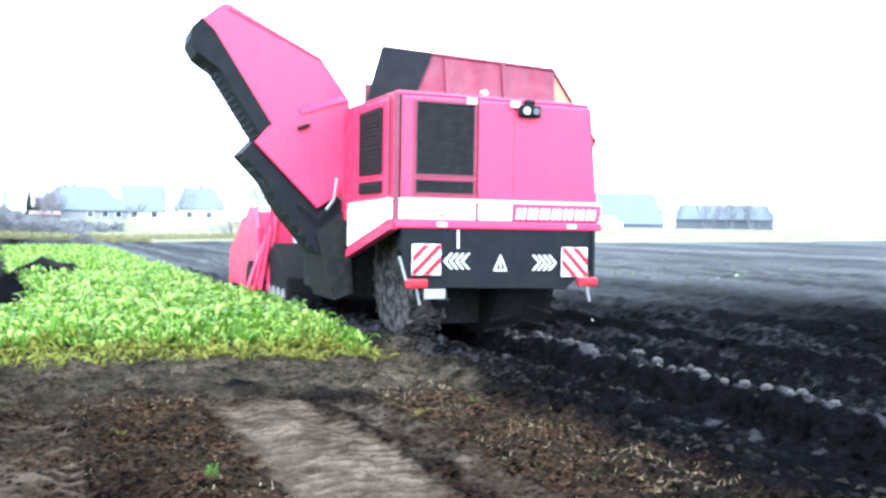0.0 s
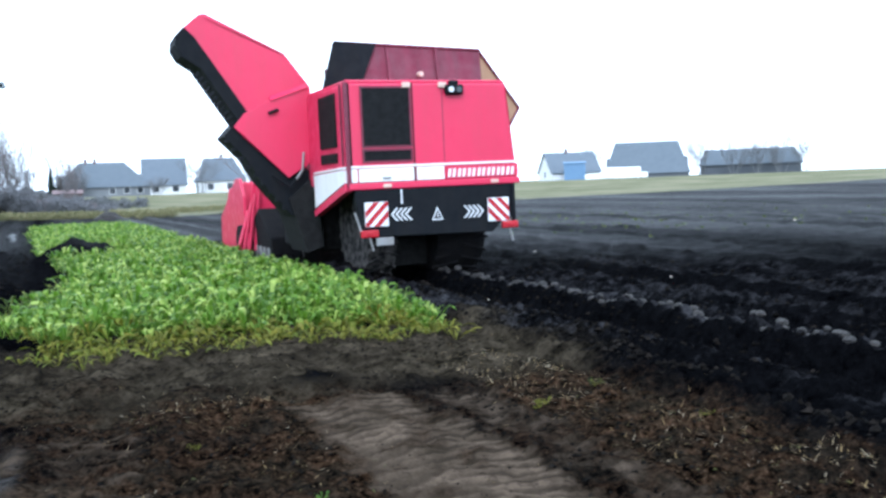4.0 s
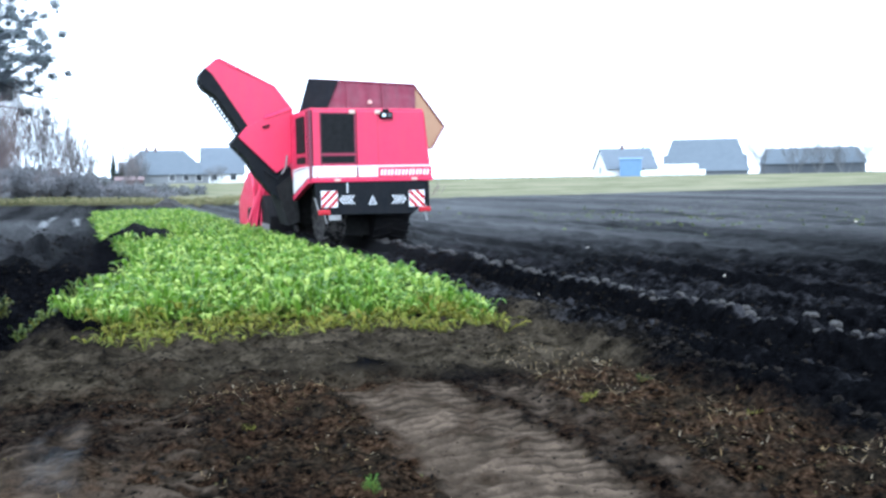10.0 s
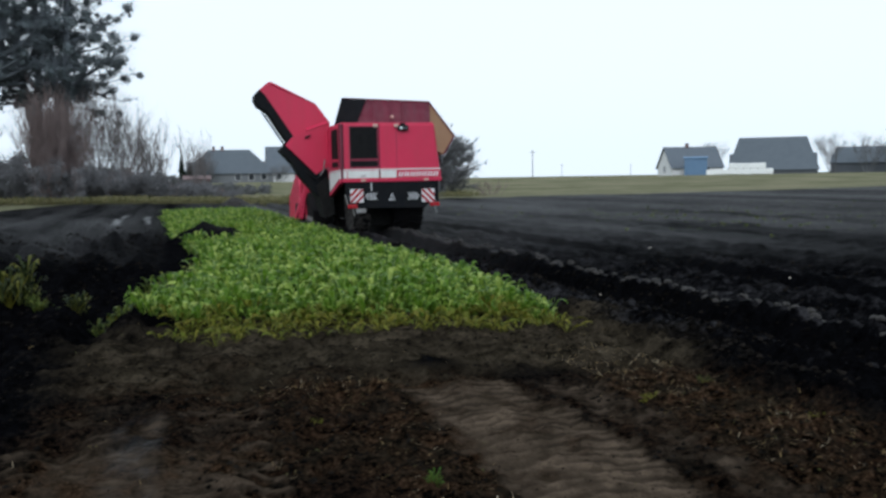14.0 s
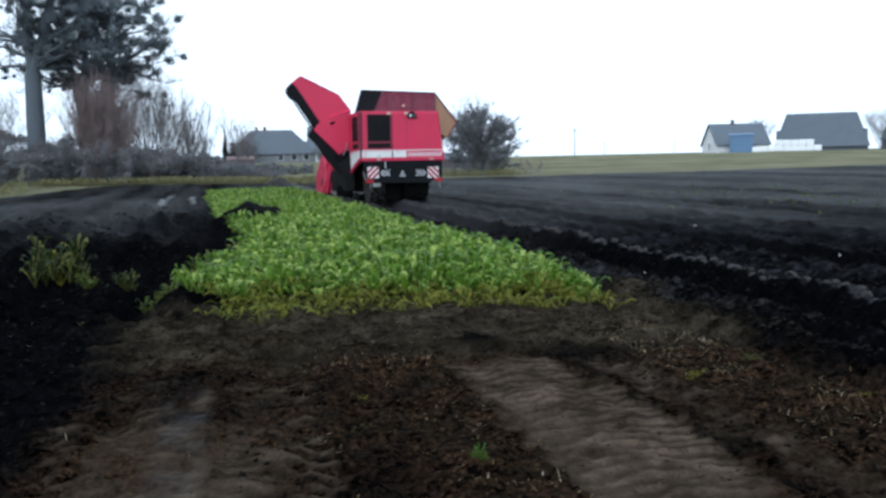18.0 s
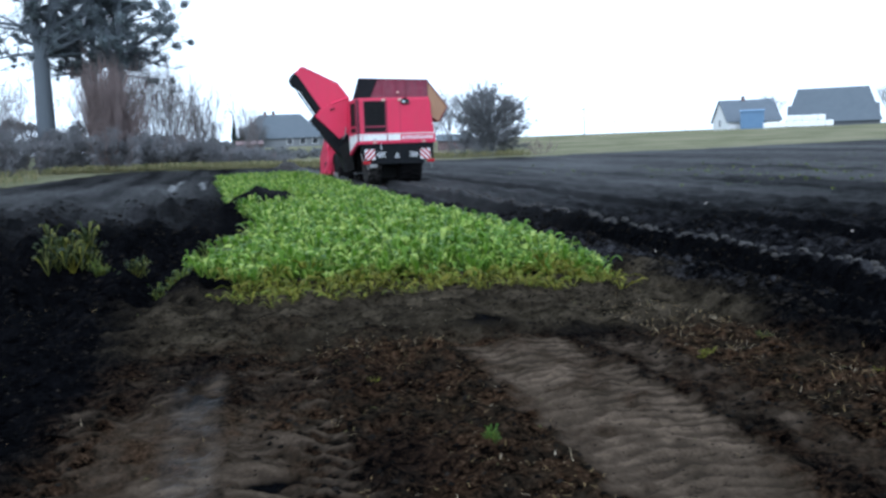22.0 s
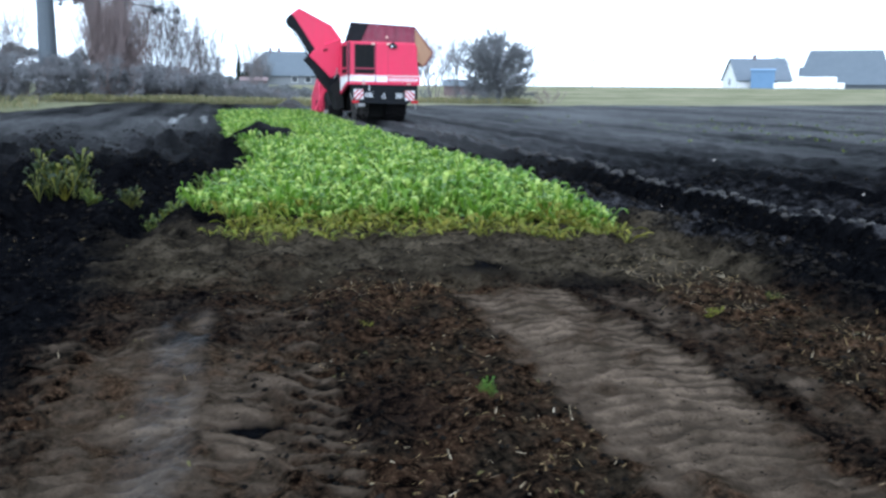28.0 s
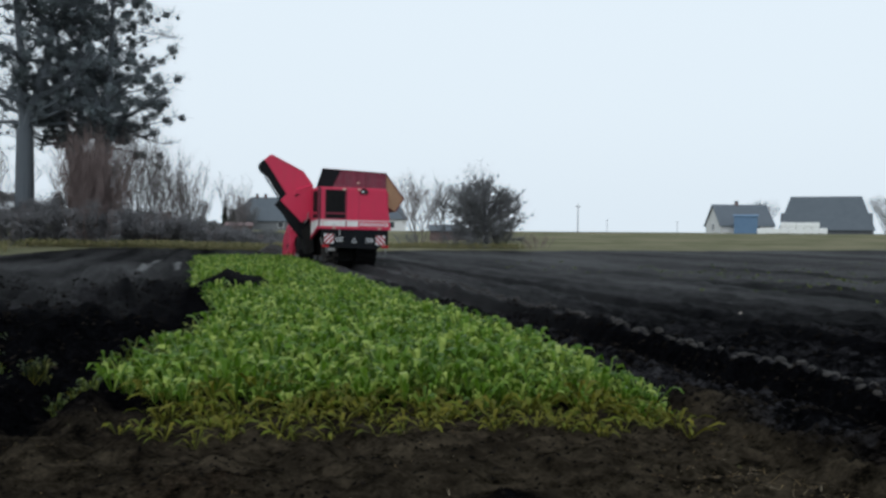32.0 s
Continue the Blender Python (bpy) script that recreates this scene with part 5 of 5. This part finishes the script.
def build_litter():
    rng = random.Random(21)
    verts, faces = [], []
    for x, y, z in scattered(rng, 3600, [(6, 3.55, 4.6, 4, 9.2), (3, 0.85, 1.95, 3.8, 8.6), (1, -2.2, 5.0, 3.6, 11.4)]):
        l, w, a, tip = rng.uniform(0.010, 0.048), rng.uniform(0.0012, 0.0030), rng.uniform(0, 6.28), rng.uniform(0.0, 0.05) * rng.random() ** 2
        dx, dy = math.cos(a), math.sin(a)
        if rng.random() > 0.45 + 1.6 * float(lumps(np.array([x]), np.array([y]), 0.6, 72)[0]):
            continue
        b = len(verts)
        verts += [(x - dy * w, y + dx * w, z + 0.01), (x + dy * w, y - dx * w, z + 0.01), (x + dx * l + dy * w * 0.4, y + dy * l - dx * w * 0.4, z + 0.01 + tip), (x + dx * l - dy * w * 0.4, y + dy * l + dx * w * 0.4, z + 0.01 + tip)]
        faces.append((b, b + 1, b + 2, b + 3))
    tagged(from_arrays("straw_litter", verts, faces, STRAW), "pale straw and stalk bits scattered on the soil", "litter", kind="stuff")
    verts, faces = [], []
    for x, y, z in scattered(rng, 14000, [(5, -2.6, 5.2, 3.6, 11.8), (0.7, 4.9, 11, 5.5, 18), (3, -7, 0.2, 10.5, 28), (1.5, 4.8, 6.8, 8, 22)]):
        on_track = (2.0 < x < 2.9 or -0.45 < x < 0.38) and y < 8.4
        if on_track and rng.random() < 0.7:
            continue
        s = rng.uniform(0.004, 0.011) if on_track else rng.uniform(0.006, 0.022) if y < 11.8 and x < 4.9 else rng.uniform(0.015, 0.05)
        b = len(verts)
        for dx, dy, dz in ((1, 0, 0), (0, 1, 0), (-1, 0, 0), (0, -1, 0), (0.2, 0.1, 0.9), (0, 0, -0.7)):
            verts.append((x + s * (dx + rng.uniform(-0.35, 0.35)), y + s * (dy + rng.uniform(-0.35, 0.35)), z + s * 0.7 * (dz + rng.uniform(-0.25, 0.25))))
        faces += [(b + i, b + (i + 1) % 4, b + 4) for i in range(4)] + [(b + (i + 1) % 4, b + i, b + 5) for i in range(4)]
    tagged(from_arrays("clods", verts, faces, CLOD), "loose dark clods of earth", "soil", kind="stuff")
    verts, faces, xs, ys, sizes = [], [], [], [], []
    y = 6.0
    while y < 34:
        xs.append(6.95 + rng.uniform(-0.06, 0.08))
        ys.append(y)
        sizes.append(rng.uniform(0.030, 0.060))
        y += rng.uniform(0.065, 0.11)
    xs = (np.array(xs) - 0.10 * value_noise(np.array(ys) * 0.4, np.array(ys) * 0, 11)).tolist()
    for x, y, z, s in zip(xs, ys, heights(xs, ys), sizes):
        b = len(verts)
        for h, r in ((-0.40, 1.05), (0.18, 0.95), (0.50, 0.50)):
            for k in range(7):
                a = 6.2832 * k / 7 + y
                rr = s * r * rng.uniform(0.8, 1.2)
                verts.append((x + rr * 1.1 * math.cos(a), y + rr * 1.2 * math.sin(a), z + 0.016 + s * h * rng.uniform(0.8, 1.2)))
        for q in (0, 7):
            faces += [(b + q + i, b + q + (i + 1) % 7, b + q + 7 + (i + 1) % 7, b + q + 7 + i) for i in range(7)]
        faces.append(tuple(b + 14 + i for i in range(7)))
    tagged(from_arrays("ridge_clods", verts, faces, DRY_CLOD), "paler dried clods along the rut's edge", "soil", kind="stuff")
    spots = [(x, y, z - 0.01, rng.uniform(0.05, 0.16)) for x, y, z in scattered(rng, 520, [(3, 3.4, 4.5, 4.5, 10.0), (1.5, 0.9, 1.95, 4, 9.0), (2, -0.5, 5, 10, 11.6), (1, -2, 4.9, 4, 11)])]
    v, f = leaf_tufts(spots, 0.24, 3, rng, 1.8, 0.30)
    tagged(from_arrays("wilted_leaves", v, f, WITHERED), "withered brown and olive leaves on the soil", "litter", kind="stuff")
    spots = [(x, y, z, rng.uniform(0.5, 1.3)) for x, y, z in scattered(rng, 5200, [(2, -26, -10, 53, 68), (5, -10.5, 9, 63.5, 70), (2, 10, 26, 74, 82)])]
    v, f = leaf_tufts(spots, 0.42, 7, rng, 0.6, 0.10)
    tagged(from_arrays("margin_grass", v, f, GRASS_BLADE), "dry olive grass along the field's margin", "grass", kind="stuff")
    spots = [(x, y, z, rng.uniform(0.18, 0.38)) for x, y, z in scattered(rng, 260, [(1, 12, 34, 20, 46), (1, 16, 24, 22, 36)])]
    v, f = leaf_tufts(spots, 0.34, 6, rng, 1.0, 0.4)
    tagged(from_arrays("stray_leaves", v, f, POCKET_LEAF), "stray torn leaves on the harvested field", "litter", kind="stuff")


def build_heap(x, y, wide, tall, seed):
    rng = random.Random(seed)
    heap = tagged(thing("soil_heap", x, y, height(x, y) - 0.05), "low brown heap of earth on the meadow", "soil heap", "heaps on the meadow")
    verts, faces, n, rings = [(0, 0, tall)], [], 18, 5
    for i in range(1, rings + 1):
        f = i / rings
        for k in range(n):
            a = 6.2832 * k / n
            r = wide * f * rng.uniform(0.85, 1.15)
            verts.append((r * math.cos(a), 0.7 * r * math.sin(a), max(0.0, tall * (1 - f ** 1.6) + rng.uniform(-0.07, 0.07) * tall)))
    faces += [(0, 1 + k, 1 + (k + 1) % n) for k in range(n)]
    for i in range(rings - 1):
        b = 1 + i * n
        faces += [(b + k, b + n + k, b + n + (k + 1) % n, b + (k + 1) % n) for k in range(n)]
    child(from_arrays("earth", verts, faces, DRY_CLOD), heap)


def make_clod():
    m = Nodes("clod_soil", 0.95, 0, 0.02)
    m.color(m.mix(m.ramp(m.noise(25, 4), (0.3, 0.0), (0.7, 0.6)), m.ramp(m.island(), (0.0, (0.0014, 0.0013, 0.0013)), (0.75, (0.0085, 0.0072, 0.0064)), (1.0, (0.020, 0.0165, 0.014))), (0.0025, 0.0022, 0.0020)))
    return m.mat


CLOD = make_clod()


def make_dry_clod():
    m = Nodes("dry_clod_soil", 0.9)
    m.color(m.mix(m.ramp(m.noise(30, 4), (0.35, 0.0), (0.7, 1.0)), (0.010, 0.0088, 0.0080), m.ramp(m.island(), (0.0, (0.017, 0.015, 0.0135)), (1.0, (0.046, 0.040, 0.036)))))
    return m.bump(m.noise(40, 4), 0.6, 0.02).mat


DRY_CLOD = make_dry_clod()
WITHERED = make_leaf("withered_leaf", (0.050, 0.030, 0.014), (0.120, 0.075, 0.030), (0.065, 0.080, 0.020), 0.75)
build_litter()
for k, (x, y, wide, tall) in enumerate([(4.5, 63.2, 1.1, 0.62), (6.0, 63.8, 0.6, 0.34), (7.6, 65.5, 0.8, 0.3)]):
    build_heap(x, y, wide, tall, 400 + k)


def build_weed(x, y, s, seed, mat, label):
    rng = random.Random(seed)
    weed = tagged(thing("weed", x, y, height(x, y) - 0.03), label, "weed", "weeds beside the crop")
    v, f = leaf_tufts([(rng.uniform(-0.27, 0.27) * s, rng.uniform(-0.27, 0.27) * s, rng.random() ** 2 * 0.35 * s, rng.uniform(0.5, 1.25)) for k in range(int(34 * s) + 4)], 0.32 * s, 7, rng, 0.70, 0.15)
    child(from_arrays("leaves", v, f, mat), weed)
    for k in range(6):
        part("stalk", rod(bmesh.new(), (0, 0, 0), (rng.uniform(-0.3, 0.3) * s, rng.uniform(-0.3, 0.3) * s, 0.4 * s), 0.012 * s, 0.005 * s, 5), YELLOW_LEAF, weed)


build_weed(-1.65, 14.2, 1.1, 1, WEED_LEAF, "bushy olive-green weed on the churned soil")
build_weed(-0.8, 13.4, 0.5, 2, WEED_LEAF, "small dark green weed on the churned soil")
build_weed(-0.05, 13.2, 0.45, 5, CROP_LEAF, "green leafy weed at the crop's corner")
for k, (x, y, s) in enumerate([(0.15, 13.9, 0.62), (0.38, 14.7, 0.66), (0.62, 15.6, 0.60), (0.85, 16.8, 0.55), (-0.25, 12.7, 0.50), (-1.25, 13.9, 0.45), (-0.45, 12.9, 0.40)]):
    build_weed(x, y, s, 20 + k, POCKET_LEAF, "dark green leafy weed in the churned strip beside the crop")
build_weed(1.62, 5.9, 0.17, 3, SEEDLING_LEAF, "small green seedling on the track")
build_weed(3.6, 7.2, 0.20, 4, YELLOW_LEAF, "small yellowish weed on the headland")
build_weed(4.25, 7.5, 0.17, 6, WEED_LEAF, "small olive weed among straw bits")
build_weed(4.45, 6.5, 0.15, 7, YELLOW_LEAF, "small yellowish weed among straw bits")
build_weed(1.25, 7.4, 0.13, 8, YELLOW_LEAF, "small yellowish weed between the tracks")


def build_beet(x, y, s, seed):
    """A lost root: round top, tapering tail, lying on its side."""
    rng = random.Random(seed)
    beet = tagged(thing("beet", x, y, height(x, y) + 0.3 * s, rng.uniform(0, 360)), "pale lost beet root lying on the harvested soil", "beet", "lost beets on the field")
    part("root", lathe([(0.02 * s, -0.5 * s), (0.32 * s, -0.42 * s), (0.46 * s, -0.1 * s), (0.36 * s, 0.35 * s), (0.14 * s, 0.8 * s), (0.02 * s, 1.15 * s)], "x", 12), BEET, beet)
    part("crown_cut", lathe([(0.10 * s, -0.56 * s), (0.24 * s, -0.50 * s), (0.26 * s, -0.44 * s)], "x", 10), STRAW, beet)


BEET = make_wall("beet_skin", (0.30, 0.25, 0.20), (0.62, 0.58, 0.52), 9)
for k, (x, y, s) in enumerate([(9.64, 13.5, 0.035), (10.6, 19.5, 0.05), (21.6, 22.8, 0.06), (21.2, 23.2, 0.055), (21.2, 21.5, 0.055), (6.26, 13.3, 0.03)]):
    build_beet(x, y, s, 300 + k)


# ---- the drive ----
# seconds, x, y, degrees of turn to the left, degrees of lean
DRIVE = [(0, 6.48, 11.06, -3.1, 0.1), (1, 6.40, 11.80, -1.0, -0.3), (2, 6.41, 13.06, -0.6, -0.3), (2.5, 6.50, 13.80, -1.1, -0.3), (4.5, 6.61, 16.19, -1.4, -0.6), (5, 6.60, 16.66, -0.9, -0.6), (6, 6.65, 17.84, -0.5, -0.4), (7, 6.60, 19.02, -0.9, -0.3), (8, 6.55, 20.24, -0.9, -0.3), (9, 6.56, 21.42, -0.9, -0.3), (10, 6.67, 23.02, -0.9, -0.2), (11, 6.83, 24.64, -0.4, -0.3), (12, 6.88, 25.87, -0.4, -0.3), (13, 6.81, 27.19, -0.9, -0.3), (14, 6.84, 28.24, -0.7, -0.2), (14.5, 6.84, 28.78, -0.5, -0.1), (16.5, 6.91, 31.70, 0.1, 0.3), (17, 6.95, 32.38, 0.2, 0.3), (18, 6.99, 33.67, 0.4, 0.3), (19, 7.01, 34.70, 0.5, 0.3), (20, 7.01, 35.54, 0.3, 0.3), (21, 7.02, 36.24, 0.4, 0.3), (22, 7.03, 36.67, 0.3, 0.3), (23, 7.05, 37.11, 0.2, 0.4), (24, 7.07, 37.91, 0.5, 0.4), (24.5, 7.08, 38.31, 0.8, 0.4), (26.5, 7.02, 39.75, 1.3, 0.4), (27, 6.97, 40.04, 1.3, 0.4), (28, 6.91, 40.31, 1.2, 0.6), (29, 6.71, 40.16, 1.7, 0.7), (29.5, 6.44, 39.94, 2.8, 0.7), (30, 6.14, 39.74, 4.4, 0.5), (30.5, 6.04, 39.89, 5.1, 0.6), (31, 6.09, 40.52, 4.5, 0.7), (31.5, 6.29, 41.38, 3.2, 0.9), (32, 6.61, 42.28, 1.8, 1.0)]


def along(t):
    for (t0, x0, y0, *_), (t1, x1, y1, *_) in zip(DRIVE, DRIVE[1:]):
        if t0 <= t <= t1:
            return y0 + (y1 - y0) * (t - t0) / (t1 - t0)
    return DRIVE[-1][2]


def motions():
    walk(harvester, [(t, pose(x, y, -0.1, 0, r, a)) for t, x, y, a, r in DRIVE])
    for ob in harvester.children:
        if ob.name.split(".")[0] == "wheel":
            place = ob.location.copy()
            walk(ob, [(k * 0.8, pose(place.x, place.y, place.z, -math.degrees((along(k * 0.8) - DRIVE[0][2]) / 0.92))) for k in range(41)])


motions()
